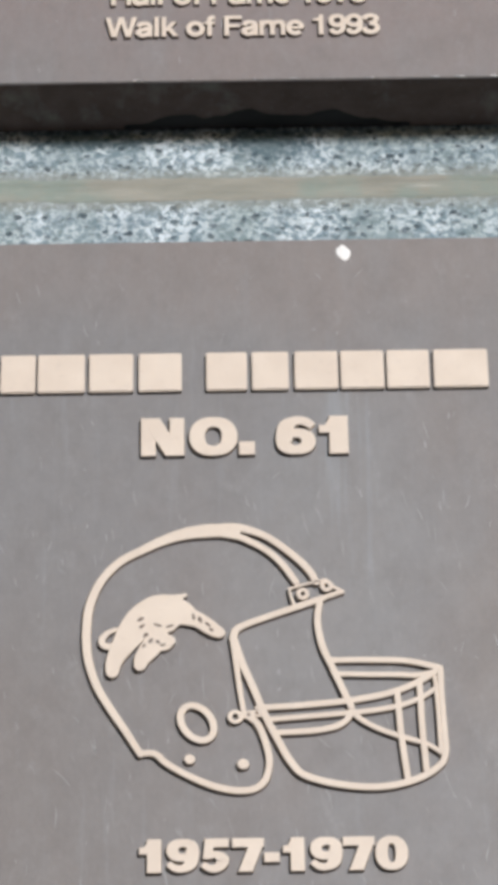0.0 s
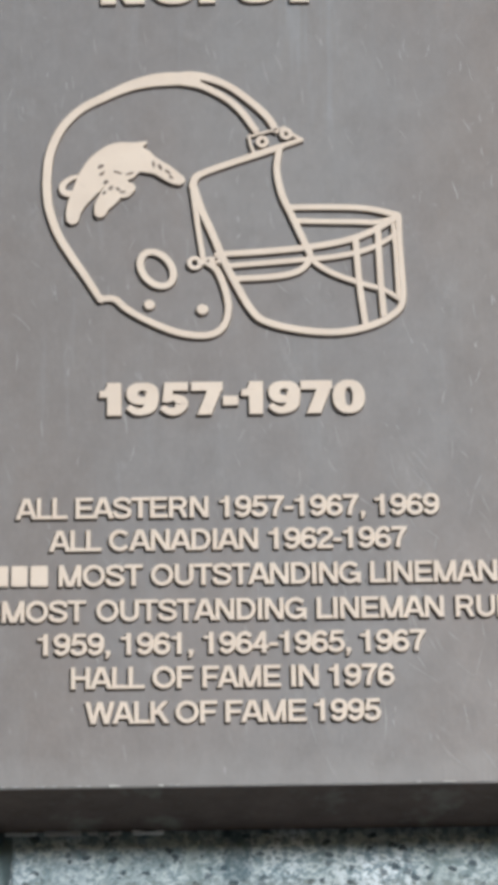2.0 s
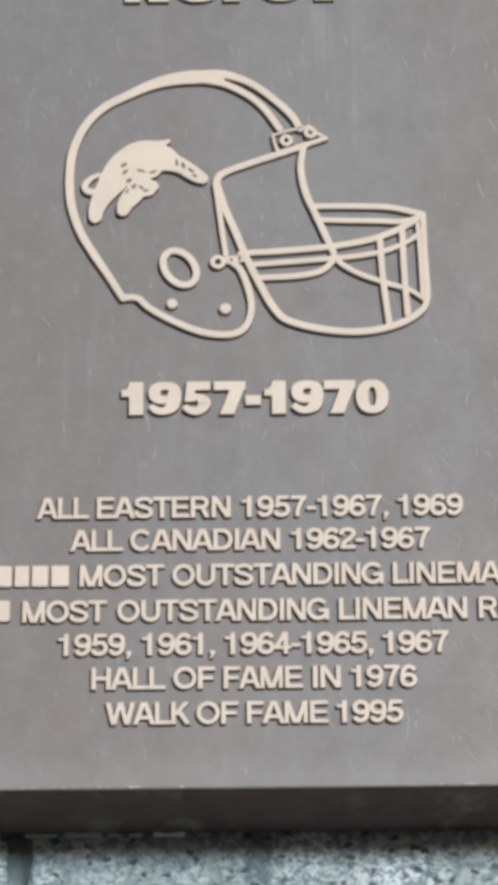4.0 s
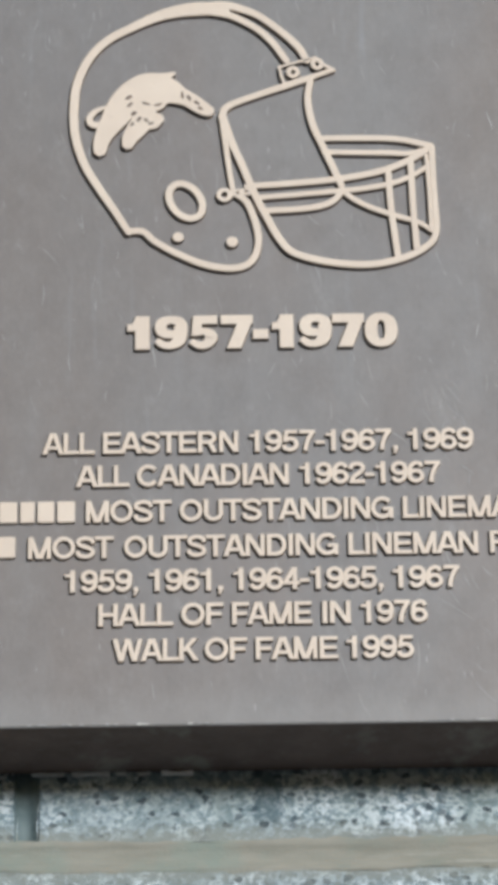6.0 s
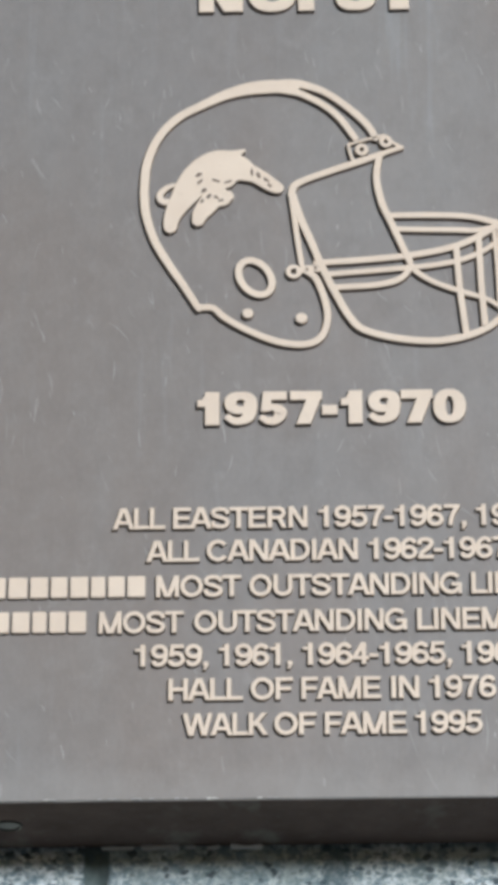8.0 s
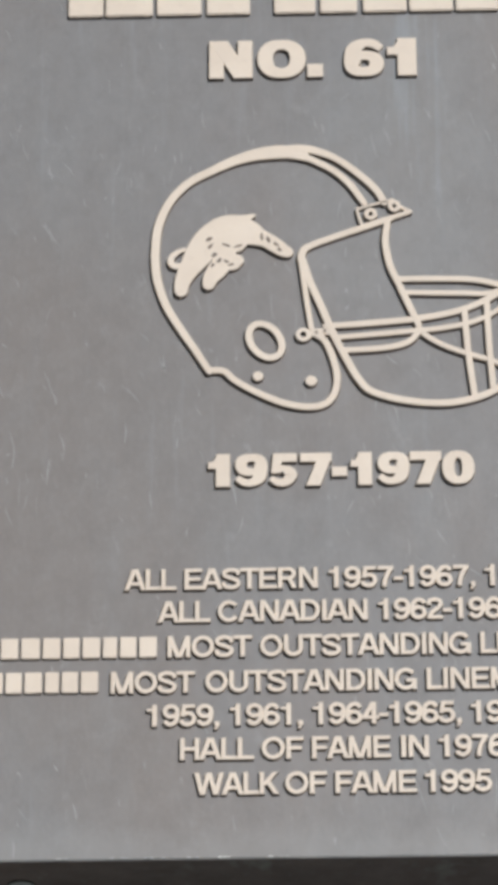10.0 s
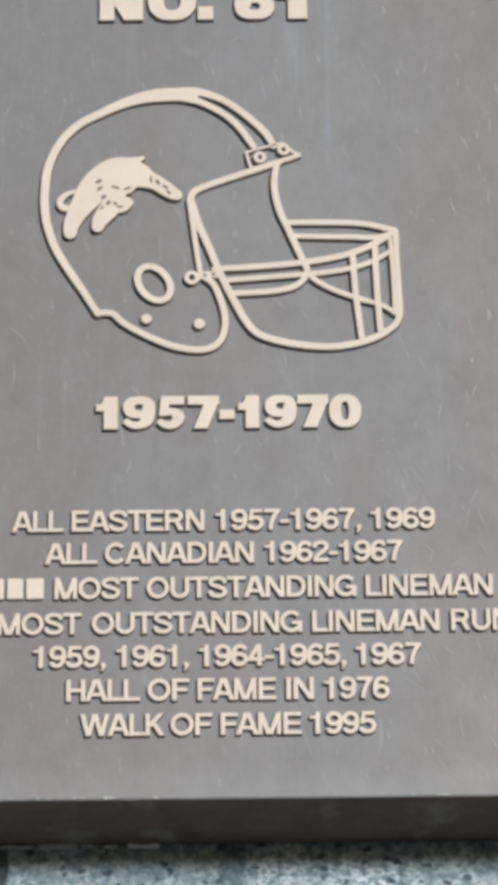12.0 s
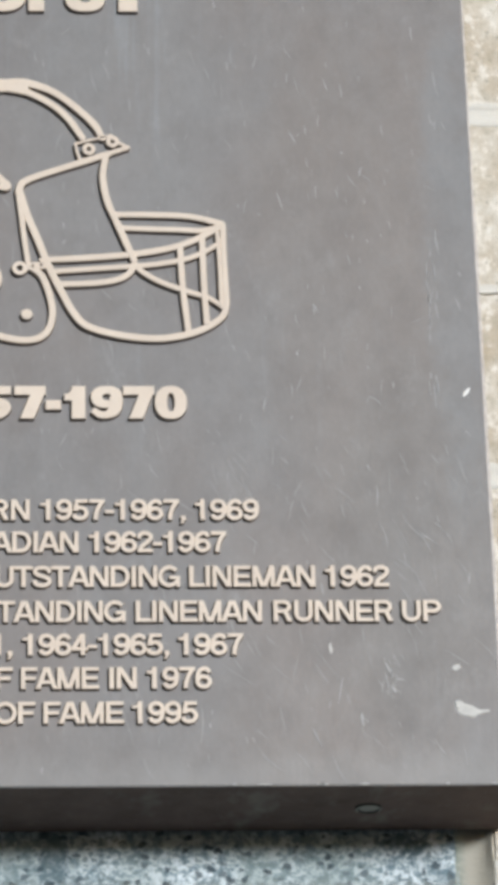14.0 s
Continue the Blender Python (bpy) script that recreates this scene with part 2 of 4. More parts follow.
def block_material():
    """Ground-face concrete block: a pale lacy matrix with dark stone chips, stained blue-green under the bronze with
    the blue of the shade painted in, beige beside it.
    """
    k = Mat("ground_face_concrete", 0.75)
    warp = k.node("ShaderNodeTexNoise")
    k.link(k.pos, warp.inputs["Vector"])
    warp.inputs["Scale"].default_value = 240
    shift = k.node("ShaderNodeVectorMath", op="SCALE")
    k.link(warp.outputs[1], shift.inputs[0])
    shift.inputs["Scale"].default_value = 0.0055
    moved = k.node("ShaderNodeVectorMath", op="ADD")
    k.link(k.mapped((0.85, 0.7, 1.15)), moved.inputs[0])
    k.link(shift.outputs[0], moved.inputs[1])

    def stones(scale, least, spread, share):
        v = k.node("ShaderNodeTexVoronoi", feature="F1")
        k.link(moved.outputs[0], v.inputs["Vector"])
        v.inputs["Scale"].default_value = scale
        p = k.node("ShaderNodeSeparateColor")
        k.link(v.outputs["Color"], p.inputs[0])
        size = k.math("ADD", k.math("MULTIPLY", p.outputs[1], spread), least)
        edge = k.math("SUBTRACT", size, v.outputs[0])
        return k.math("MULTIPLY", k.span(edge, -0.03, 0.05), k.math("GREATER_THAN", p.outputs[0], share)), p.outputs[2]

    chip, tone = stones(142, 0.15, 0.31, 0.22)
    chip2, tone2 = stones(300, 0.20, 0.26, 0.40)
    cloud = k.noise(38, 5, 0.65)
    grit = k.noise(700, 3, 0.6)
    wash = k.noise(16, 4, 0.6, (1, 1, 0.5))
    net = k.noise(260, 5, 0.70, (1, 1, 1.1), (3, 1, 2))
    # the blue mixes copper stain with sky-blue shade put into the colour
    pale = k.mix(k.ramp(net, ((0.43, (0,)), (0.56, (1,)))), (0.135, 0.205, 0.250), (0.68, 0.765, 0.825))
    pale = k.mix(k.math("MULTIPLY", k.ramp(cloud, ((0.40, (1,)), (0.56, (0,)))), 0.55), pale, (0.110, 0.168, 0.205))
    pale = k.mix(k.math("MULTIPLY", grit, 0.30), pale, (0.19, 0.25, 0.285))
    stone = k.ramp(tone, ((0.0, (0.020, 0.036, 0.050)), (0.5, (0.045, 0.072, 0.092)), (1.0, (0.13, 0.165, 0.19))))
    blue = k.mix(k.math("MULTIPLY", chip2, 0.75), pale, k.ramp(tone2, ((0.0, (0.06, 0.095, 0.12)), (1.0, (0.20, 0.25, 0.27)))))
    green = k.mix(k.math("MULTIPLY", k.ramp(wash, ((0.42, (0,)), (0.62, (1,)))), 0.60), blue, (0.175, 0.235, 0.236))
    green = k.mix(k.math("MULTIPLY", chip, 0.92), green, stone)
    # dark blue patches below the plaques and old smears of mortar along the joints
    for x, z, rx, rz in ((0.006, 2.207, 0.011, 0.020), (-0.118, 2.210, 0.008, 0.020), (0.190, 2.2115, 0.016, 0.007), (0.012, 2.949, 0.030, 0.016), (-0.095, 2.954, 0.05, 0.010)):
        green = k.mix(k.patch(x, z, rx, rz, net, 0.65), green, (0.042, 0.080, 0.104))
    low = k.math("ABSOLUTE", k.math("SUBTRACT", k.axis("Z"), 2.1738), 0)
    high = k.math("ABSOLUTE", k.math("SUBTRACT", k.axis("Z"), 2.9147), 0)
    off = k.math("ADD", k.math("MINIMUM", low, high), k.math("MULTIPLY", k.math("SUBTRACT", net, 0.5), 0.026))
    green = k.mix(k.math("MULTIPLY", k.span(off, 0.0190, 0.0085), 0.80), green, (0.225, 0.248, 0.232))
    rag = k.noise(120, 5, 0.7, (1, 1, 0.85), (7, 0, 4))
    pit = k.noise(330, 3, 0.6, (1, 1, 1), (2, 5, 1))
    sand = k.mix(k.ramp(cloud, ((0.34, (0,)), (0.64, (1,)))), (0.43, 0.37, 0.285), (0.60, 0.575, 0.515))
    sand = k.mix(k.math("MULTIPLY", k.ramp(rag, ((0.52, (0,)), (0.62, (1,)))), 0.75), sand, (0.76, 0.735, 0.68))
    sand = k.mix(k.math("MULTIPLY", k.ramp(rag, ((0.36, (1,)), (0.46, (0,)))), 0.55), sand, (0.36, 0.325, 0.255))
    sand = k.mix(k.math("MULTIPLY", k.ramp(pit, ((0.30, (1,)), (0.38, (0,)))), 0.7), sand, (0.22, 0.21, 0.165))
    edge = k.math("ADD", k.axis("X"), k.math("MULTIPLY", k.math("SUBTRACT", cloud, 0.5), 0.03))
    beside = k.math("MAXIMUM", k.span(edge, 0.222, 0.232), k.span(edge, -0.205, -0.24))
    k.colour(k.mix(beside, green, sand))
    k.bump(k.math("ADD", k.math("MULTIPLY", chip, 0.4), k.math("ADD", grit, cloud)), 0.45, 0.0014)
    return k.m


def mortar_material():
    """Tooled mortar: grey-beige with green copper stains and pale smears, white beside the plaques."""
    k = Mat("tooled_mortar", 0.8)
    a = k.noise(46, 5, 0.65, (0.35, 1, 1.6))
    g = k.noise(600, 3, 0.6)
    st = k.noise(17, 4, 0.55)
    smear = k.noise(60, 5, 0.65, (0.22, 1, 2.4), (5, 0, 1))
    c = k.mix(k.ramp(a, ((0.32, (0,)), (0.68, (1,)))), (0.205, 0.210, 0.182), (0.315, 0.312, 0.275))
    c = k.mix(k.math("MULTIPLY", k.ramp(st, ((0.47, (0,)), (0.60, (1,)))), 0.60), c, (0.185, 0.265, 0.245))
    c = k.mix(k.math("MULTIPLY", k.ramp(smear, ((0.58, (0,)), (0.68, (1,)))), 0.65), c, (0.44, 0.45, 0.42))
    c = k.mix(k.span(k.axis("X"), 0.2165, 0.2255), c, (0.335, 0.325, 0.285))
    c = k.mix(k.span(k.axis("X"), 0.2372, 0.2392), c, (0.66, 0.65, 0.61))
    c = k.mix(k.math("MULTIPLY", g, 0.25), c, (0.22, 0.22, 0.19))
    k.colour(c)
    k.bump(k.math("ADD", g, a), 0.4, 0.001)
    return k.m


def plain_material(name, a, b, scale, rough=0.7):
    k = Mat(name, rough)
    n = k.noise(scale, 4, 0.6)
    k.colour(k.mix(k.ramp(n, ((0.3, (0,)), (0.7, (1,)))), a, b))
    k.bump(n, 0.2, 0.01 / scale)
    return k.m


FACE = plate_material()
PALE = relief_material()
CASE = flank_material("dark_bronze_edge", (0.094, 0.066, 0.057), (0.150, 0.109, 0.096), 0.85, (0.22, 0.206, 0.188), 0.75)
RIM = flank_material("brown_bronze_flank", (0.135, 0.104, 0.088), (0.20, 0.158, 0.136), 0.5)
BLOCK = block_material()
MORTAR = mortar_material()
CHALK = plain_material("white_lime_spatter", (0.70, 0.70, 0.70), (0.82, 0.82, 0.81), 300, 0.6)
SCUFF = plain_material("pale_scuff", (0.24, 0.245, 0.25), (0.34, 0.345, 0.35), 300, 0.5)
DUST = plain_material("pale_dust_spatter", (0.42, 0.42, 0.415), (0.54, 0.54, 0.53), 250, 0.7)
FAINT = plain_material("faint_scuff", (0.215, 0.218, 0.222), (0.27, 0.272, 0.275), 300, 0.5)
WORN_LIT = plain_material("rubbed_lit_edge_metal", (0.36, 0.325, 0.31), (0.60, 0.565, 0.54), 180, 0.5)
STEEL = flank_material("grey_screw_metal", (0.14, 0.145, 0.134), (0.32, 0.322, 0.30), 0.55, (0.36, 0.36, 0.34), 0.7)
SEAM = plain_material("stained_stone_joint", (0.055, 0.088, 0.098), (0.135, 0.18, 0.19), 90, 0.8)
JET = plain_material("near_black", (0.006, 0.006, 0.007), (0.014, 0.013, 0.013), 120, 0.8)
PAVE = plain_material("worn_asphalt", (0.045, 0.045, 0.046), (0.075, 0.074, 0.073), 3, 0.85)


# ---------------------------------------------------------------- building helpers
def base(name, at, label, category, group="", kind=""):
    ob = new(name)
    ob.location = at
    ob.empty_display_size = 0.05
    return tagged(ob, label, category, group, kind)


def origin_of(ob):
    p = Vector((0, 0, 0))
    while ob:
        p += ob.location
        ob = ob.parent
    return p


def part(name, bm, mats, parent=None, label=""):
    """Links a bmesh, given in world places, as one mesh object under a thing or a part."""
    me = bpy.data.meshes.new(name)
    if parent:
        bmesh.ops.translate(bm, verts=bm.verts, vec=-origin_of(parent))
    bm.to_mesh(me)
    bm.free()
    for m in mats if isinstance(mats, (list, tuple)) else [mats]:
        me.materials.append(m)
    ob = new(name, me)
    ob.parent = parent
    if label:
        tagged(ob, label)
    return ob


def box(bm, lo, hi, bevel=0.0, segs=2):
    r = bmesh.ops.create_cube(bm, size=1.0)
    vs = r["verts"]
    for v in vs:
        v.co = Vector([(lo[i] + hi[i]) / 2 + v.co[i] * (hi[i] - lo[i]) for i in range(3)])
    if bevel:
        es = list({e for v in vs for e in v.link_edges})
        bmesh.ops.bevel(bm, geom=es, offset=bevel, segments=segs, affect="EDGES", clamp_overlap=True)


def smooth_line(pts, n=7):
    """Catmull-Rom through rows of any width."""
    p = [np.array(q, float) for q in pts]
    p = [2 * p[0] - p[1]] + p + [2 * p[-1] - p[-2]]
    out = []
    for i in range(1, len(p) - 2):
        for s in range(n):
            t = s / n
            out.append(0.5 * (2 * p[i] + (p[i + 1] - p[i - 1]) * t + (2 * p[i - 1] - 5 * p[i] + 4 * p[i + 1] - p[i + 2]) * t * t
                              + (3 * p[i] - p[i - 1] - 3 * p[i + 1] + p[i + 2]) * t ** 3))
    return out + [p[-2]]


def ribbon(bm, pts, y0, height, edge=0.0005, round_ends=True, closed=False):
    """A raised band on a face that looks towards -y: rows of x, z and width in metres."""
    q = [np.array(r, float) for r in pts]
    if round_ends and not closed:
        for end in (0, -1):
            step = q[end] - q[1 if end == 0 else -2]
            d = step[:2] / (np.linalg.norm(step[:2]) + 1e-9)
            caps = [np.r_[q[end][:2] + d * q[end][2] / 2 * math.sin(a), q[end][2] * max(math.cos(a), 0.12)] for a in (0.5, 0.95, 1.3, 1.5)]
            q = caps[::-1] + q if end == 0 else q + caps
    rings = []
    for i, r in enumerate(q):
        a, b = (q[(i - 1) % len(q)], q[(i + 1) % len(q)]) if closed else (q[max(i - 1, 0)], q[min(i + 1, len(q) - 1)])
        d = b[:2] - a[:2]
        d /= np.linalg.norm(d) + 1e-9
        nrm, half = np.array([-d[1], d[0]]), r[2] / 2
        e = min(edge, half * 0.5)
        ring = []
        for off, up in ((half + e * 0.6, 0), (half, height - e), (half - e, height), (-half + e, height), (-half, height - e), (-half - e * 0.6, 0)):
            ring.append(bm.verts.new((r[0] + nrm[0] * off, y0 - up, r[1] + nrm[1] * off)))
        rings.append(ring)
    count = len(rings)
    for i in range(count if closed else count - 1):
        a, b = rings[i], rings[(i + 1) % count]
        for j in range(5):
            f = bm.faces.new((a[j], a[j + 1], b[j + 1], b[j]))
            f.material_index = 1 if j in (0, 4) else 0
            f.smooth = False
    if not closed:
        bm.faces.new(rings[0])
        bm.faces.new(rings[-1])
    bmesh.ops.recalc_face_normals(bm, faces=bm.faces)


def disc(bm, x, z, radius, y0, height, edge=0.0005, n=24):
    for v0, r0, v1, r1, mi in ((0, radius + edge * 0.6, height - edge, radius, 1), (height - edge, radius, height, radius - edge, 0)):
        for i in range(n):
            a, b = 2 * math.pi * i / n, 2 * math.pi * (i + 1) / n
            f = bm.faces.new([bm.verts.new((x + r * math.cos(g), y0 - v, z + r * math.sin(g))) for r, v, g in ((r0, v0, a), (r0, v0, b), (r1, v1, b), (r1, v1, a))])
            f.material_index = mi
    bm.faces.new([bm.verts.new((x + (radius - edge) * math.cos(2 * math.pi * i / n), y0 - height, z + (radius - edge) * math.sin(2 * math.pi * i / n))) for i in range(n)])
    bmesh.ops.remove_doubles(bm, verts=bm.verts, dist=1e-6)
    bmesh.ops.recalc_face_normals(bm, faces=bm.faces)


def prism(bm, pts, y0, height, edge):
    """A flat-topped raised shape from a convex outline of x, z, with a small worn edge."""
    cx, cz = sum(p[0] for p in pts) / len(pts), sum(p[1] for p in pts) / len(pts)
    rings = []
    for up, ins in ((0.0, -1.0), (height - edge, -0.6), (height, 0.25)):
        ring = []
        n = len(pts)
        for i in range(n):
            p, a, b = (np.array(pts[j % n], float) for j in (i, i - 1, i + 1))
            d1, d2 = (p - a) / (np.linalg.norm(p - a) + 1e-9), (b - p) / (np.linalg.norm(b - p) + 1e-9)
            n1, n2 = np.array([-d1[1], d1[0]]), np.array([-d2[1], d2[0]])
            if n1 @ (np.array([cx, cz]) - p) < 0:
                n1, n2 = -n1, -n2
            m = n1 + n2
            m = m / max(m @ n1, 0.5)
            q = p + m * ins * edge
            ring.append(bm.verts.new((q[0], y0 - up, q[1])))
        rings.append(ring)
    for k in (0, 1):
        for i in range(len(pts)):
            j = (i + 1) % len(pts)
            bm.faces.new((rings[k][i], rings[k][j], rings[k + 1][j], rings[k + 1][i])).material_index = 1 - k
    bm.faces.new(rings[2])
    bmesh.ops.recalc_face_normals(bm, faces=bm.faces)


def bar(x0, y0, x1, y1):
    return ("poly", ((x0, y0), (x1, y0), (x1, y1), (x0, y1)))


def slant(x0, y0, x1, y1, w):
    return ("poly", ((x0 - w / 2, y0), (x0 + w / 2, y0), (x1 + w / 2, y1), (x1 - w / 2, y1)))


def sweep(*pts):
    return ("path", pts)


def bow(cx, cy, rx, ry, a0, a1, n=14):
    return ("path", tuple((cx + rx * math.cos(radians(a0 + (a1 - a0) * i / n)), cy + ry * math.sin(radians(a0 + (a1 - a0) * i / n))) for i in range(n + 1)))


def loop(cx, cy, rx, ry):
    return ("loop", (cx, cy, rx, ry))


STEM = bar(0.10, 0, 0.27, 1)
SIX = [loop(0.385, 0.315, 0.255, 0.245), sweep((0.625, 0.74), (0.56, 0.88), (0.39, 0.925), (0.22, 0.82), (0.14, 0.60), (0.13, 0.34))]
P_TOP = [STEM, bar(0.10, 0.86, 0.54, 1), bar(0.10, 0.41, 0.54, 0.55), bow(0.54, 0.705, 0.245, 0.225, -90, 90)]


def half_turn(strokes, w):
    out = []
    for kind, d in strokes:
        if kind in ("loop", "ring"):
            out.append((kind, (w - d[0], 1 - d[1], *d[2:])))
        else:
            out.append((kind, tuple((w - p[0], 1 - p[1], *p[2:]) for p in d)))
    return out


# grotesque capitals, figures and a few small letters: the advance, then the strokes, in heights of a capital
GLYPHS = {
    "A": (0.93, [slant(0.09, 0, 0.425, 1, 0.185), slant(0.84, 0, 0.505, 1, 0.185), bar(0.22, 0.23, 0.71, 0.37)]),
    "C": (1.00, [bow(0.51, 0.5, 0.385, 0.43, 38, 322, 20)]),
    "D": (1.00, [STEM, bar(0.10, 0.855, 0.47, 1), bar(0.10, 0, 0.47, 0.145), bow(0.47, 0.5, 0.36, 0.427, -90, 90)]),
    "E": (0.91, [STEM, bar(0.10, 0.85, 0.83, 1), bar(0.10, 0.43, 0.78, 0.57), bar(0.10, 0, 0.85, 0.15)]),
    "F": (0.84, [STEM, bar(0.10, 0.85, 0.80, 1), bar(0.10, 0.42, 0.72, 0.56)]),
    "G": (1.08, [bow(0.53, 0.5, 0.40, 0.43, 40, 345, 22), bar(0.56, 0.37, 0.98, 0.51), bar(0.85, 0, 0.98, 0.45)]),
    "H": (1.00, [STEM, bar(0.73, 0, 0.90, 1), bar(0.10, 0.43, 0.90, 0.58)]),
    "I": (0.39, [bar(0.11, 0, 0.28, 1)]),
    "K": (0.93, [STEM, slant(0.26, 0.40, 0.76, 1, 0.215), slant(0.80, 0, 0.43, 0.60, 0.205)]),
    "L": (0.79, [STEM, bar(0.10, 0, 0.76, 0.15)]),
    "M": (1.16, [bar(0.10, 0, 0.255, 1), bar(0.905, 0, 1.06, 1), slant(0.54, 0, 0.20, 1, 0.19), slant(0.62, 0, 0.96, 1, 0.19)]),
    "N": (1.00, [bar(0.10, 0, 0.26, 1), bar(0.74, 0, 0.90, 1), slant(0.80, 0, 0.20, 1, 0.20)]),
    "O": (1.08, [loop(0.54, 0.5, 0.395, 0.43)]),
    "P": (0.93, P_TOP),
    "R": (1.00, P_TOP + [slant(0.80, 0, 0.60, 0.46, 0.18)]),
    "S": (0.93, [sweep((0.79, 0.68), (0.73, 0.86), (0.47, 0.93), (0.21, 0.85), (0.17, 0.69), (0.30, 0.58), (0.58, 0.485), (0.77, 0.36), (0.77, 0.20),
                       (0.64, 0.095), (0.46, 0.07), (0.21, 0.13), (0.13, 0.32))]),
    "T": (0.85, [bar(0.03, 0.85, 0.82, 1), bar(0.34, 0, 0.51, 1)]),
    "U": (1.00, [bar(0.10, 0.34, 0.27, 1), bar(0.73, 0.34, 0.90, 1), bow(0.5, 0.36, 0.315, 0.29, 180, 360)]),
    "W": (1.31, [slant(0.36, 0, 0.115, 1, 0.18), slant(0.38, 0, 0.635, 1, 0.17), slant(0.93, 0, 0.675, 1, 0.17), slant(0.95, 0, 1.195, 1, 0.18)]),
    "Y": (0.93, [slant(0.455, 0.38, 0.12, 1, 0.20), slant(0.475, 0.38, 0.81, 1, 0.20), bar(0.38, 0, 0.55, 0.42)]),
    "0": (0.77, [loop(0.385, 0.5, 0.265, 0.43)]),
    "1": (0.77, [bar(0.315, 0, 0.485, 1), bar(0.10, 0.70, 0.36, 0.82), slant(0.33, 0.80, 0.415, 1, 0.12)]),
    "2": (0.77, [sweep((0.13, 0.66), (0.17, 0.85), (0.38, 0.925), (0.60, 0.85), (0.62, 0.67), (0.48, 0.48), (0.26, 0.30), (0.17, 0.08)), bar(0.085, 0, 0.70, 0.15)]),
    "3": (0.77, [sweep((0.13, 0.72), (0.19, 0.88), (0.38, 0.925), (0.58, 0.86), (0.60, 0.70), (0.50, 0.57), (0.34, 0.53)),
                 sweep((0.34, 0.53), (0.57, 0.47), (0.65, 0.30), (0.57, 0.13), (0.38, 0.07), (0.17, 0.13), (0.11, 0.30))]),
    "4": (0.77, [slant(0.13, 0.30, 0.50, 1, 0.19), bar(0.05, 0.22, 0.72, 0.36), bar(0.44, 0, 0.60, 1)]),
    "5": (0.77, [bar(0.18, 0.85, 0.66, 1), slant(0.16, 0.46, 0.245, 1, 0.145), sweep((0.16, 0.50), (0.34, 0.595), (0.54, 0.545), (0.635, 0.345), (0.55, 0.14),
                 (0.36, 0.07), (0.17, 0.13), (0.11, 0.28))]),
    "6": (0.77, SIX),
    "7": (0.77, [bar(0.07, 0.85, 0.70, 1), sweep((0.62, 0.90), (0.46, 0.62), (0.36, 0.32), (0.32, 0.0))]),
    "9": (0.77, half_turn(SIX, 0.77)),
    ",": (0.39, [bar(0.11, 0, 0.28, 0.18), slant(0.135, -0.17, 0.235, 0.02, 0.09)]),
    "-": (0.46, [bar(0.05, 0.33, 0.41, 0.47)]),
    "a": (0.77, [bar(0.54, 0, 0.70, 0.52), sweep((0.14, 0.50), (0.22, 0.64), (0.40, 0.665), (0.56, 0.62), (0.62, 0.46)),
                 sweep((0.62, 0.42), (0.36, 0.36), (0.17, 0.29), (0.15, 0.15), (0.30, 0.065), (0.50, 0.12), (0.62, 0.28))]),
    "e": (0.77, [bow(0.40, 0.365, 0.265, 0.295, 0, 318, 18), bar(0.16, 0.30, 0.72, 0.42)]),
    "f": (0.46, [bar(0.15, 0, 0.315, 0.80), sweep((0.232, 0.74), (0.25, 0.88), (0.34, 0.925), (0.45, 0.92)), bar(0.02, 0.60, 0.44, 0.72)]),
    "k": (0.77, [STEM, slant(0.24, 0.27, 0.60, 0.73, 0.20), slant(0.66, 0, 0.38, 0.46, 0.20)]),
    "l": (0.39, [bar(0.11, 0, 0.28, 1)]),
    "m": (1.23, [bar(0.09, 0, 0.255, 0.73), bar(0.53, 0, 0.695, 0.50), bar(0.97, 0, 1.135, 0.50), sweep((0.19, 0.46), (0.27, 0.62), (0.42, 0.66), (0.56, 0.62), (0.612, 0.46)),
                 sweep((0.63, 0.46), (0.71, 0.62), (0.86, 0.66), (1.00, 0.62), (1.052, 0.46))]),
    "o": (0.85, [loop(0.42, 0.365, 0.275, 0.295)]),
}
# the heavy wide figures and letters
SIX_FAT = [("ring", (0.5, 0.335, 0.5, 0.345, 0.13, 0.095)), sweep((0.93, 0.73, 0.20), (0.74, 0.865, 0.24), (0.50, 0.885, 0.25), (0.27, 0.74, 0.38), (0.205, 0.45, 0.40), (0.22, 0.30, 0.40))]
FAT = {
    "N": [bar(0, 0, 0.33, 1), bar(0.67, 0, 1, 1), slant(0.78, 0, 0.22, 1, 0.42)],
    "O": [("ring", (0.5, 0.5, 0.5, 0.52, 0.17, 0.25))],
    ".": [bar(0, 0, 1, 1)],
    "-": [bar(0, 0, 1, 1)],
    "0": [("ring", (0.5, 0.5, 0.5, 0.52, 0.11, 0.28))],
    "1": [bar(0.36, 0, 1, 1), bar(0, 0.56, 0.5, 0.76), slant(0.42, 0.74, 0.66, 1, 0.45)],
    "5": [bar(0.17, 0.75, 0.95, 1), slant(0.26, 0.40, 0.33, 1, 0.30), sweep((0.20, 0.44, 0.16), (0.52, 0.525, 0.25), (0.76, 0.36, 0.40), (0.60, 0.13, 0.30), (0.32, 0.115, 0.25), (0.10, 0.24, 0.20))],
    "6": SIX_FAT,
    "7": [bar(0, 0.74, 1, 1), slant(0.41, 0, 0.76, 0.80, 0.44)],
    "9": half_turn(SIX_FAT, 1.0),
}
LETTER_MESHES = {}


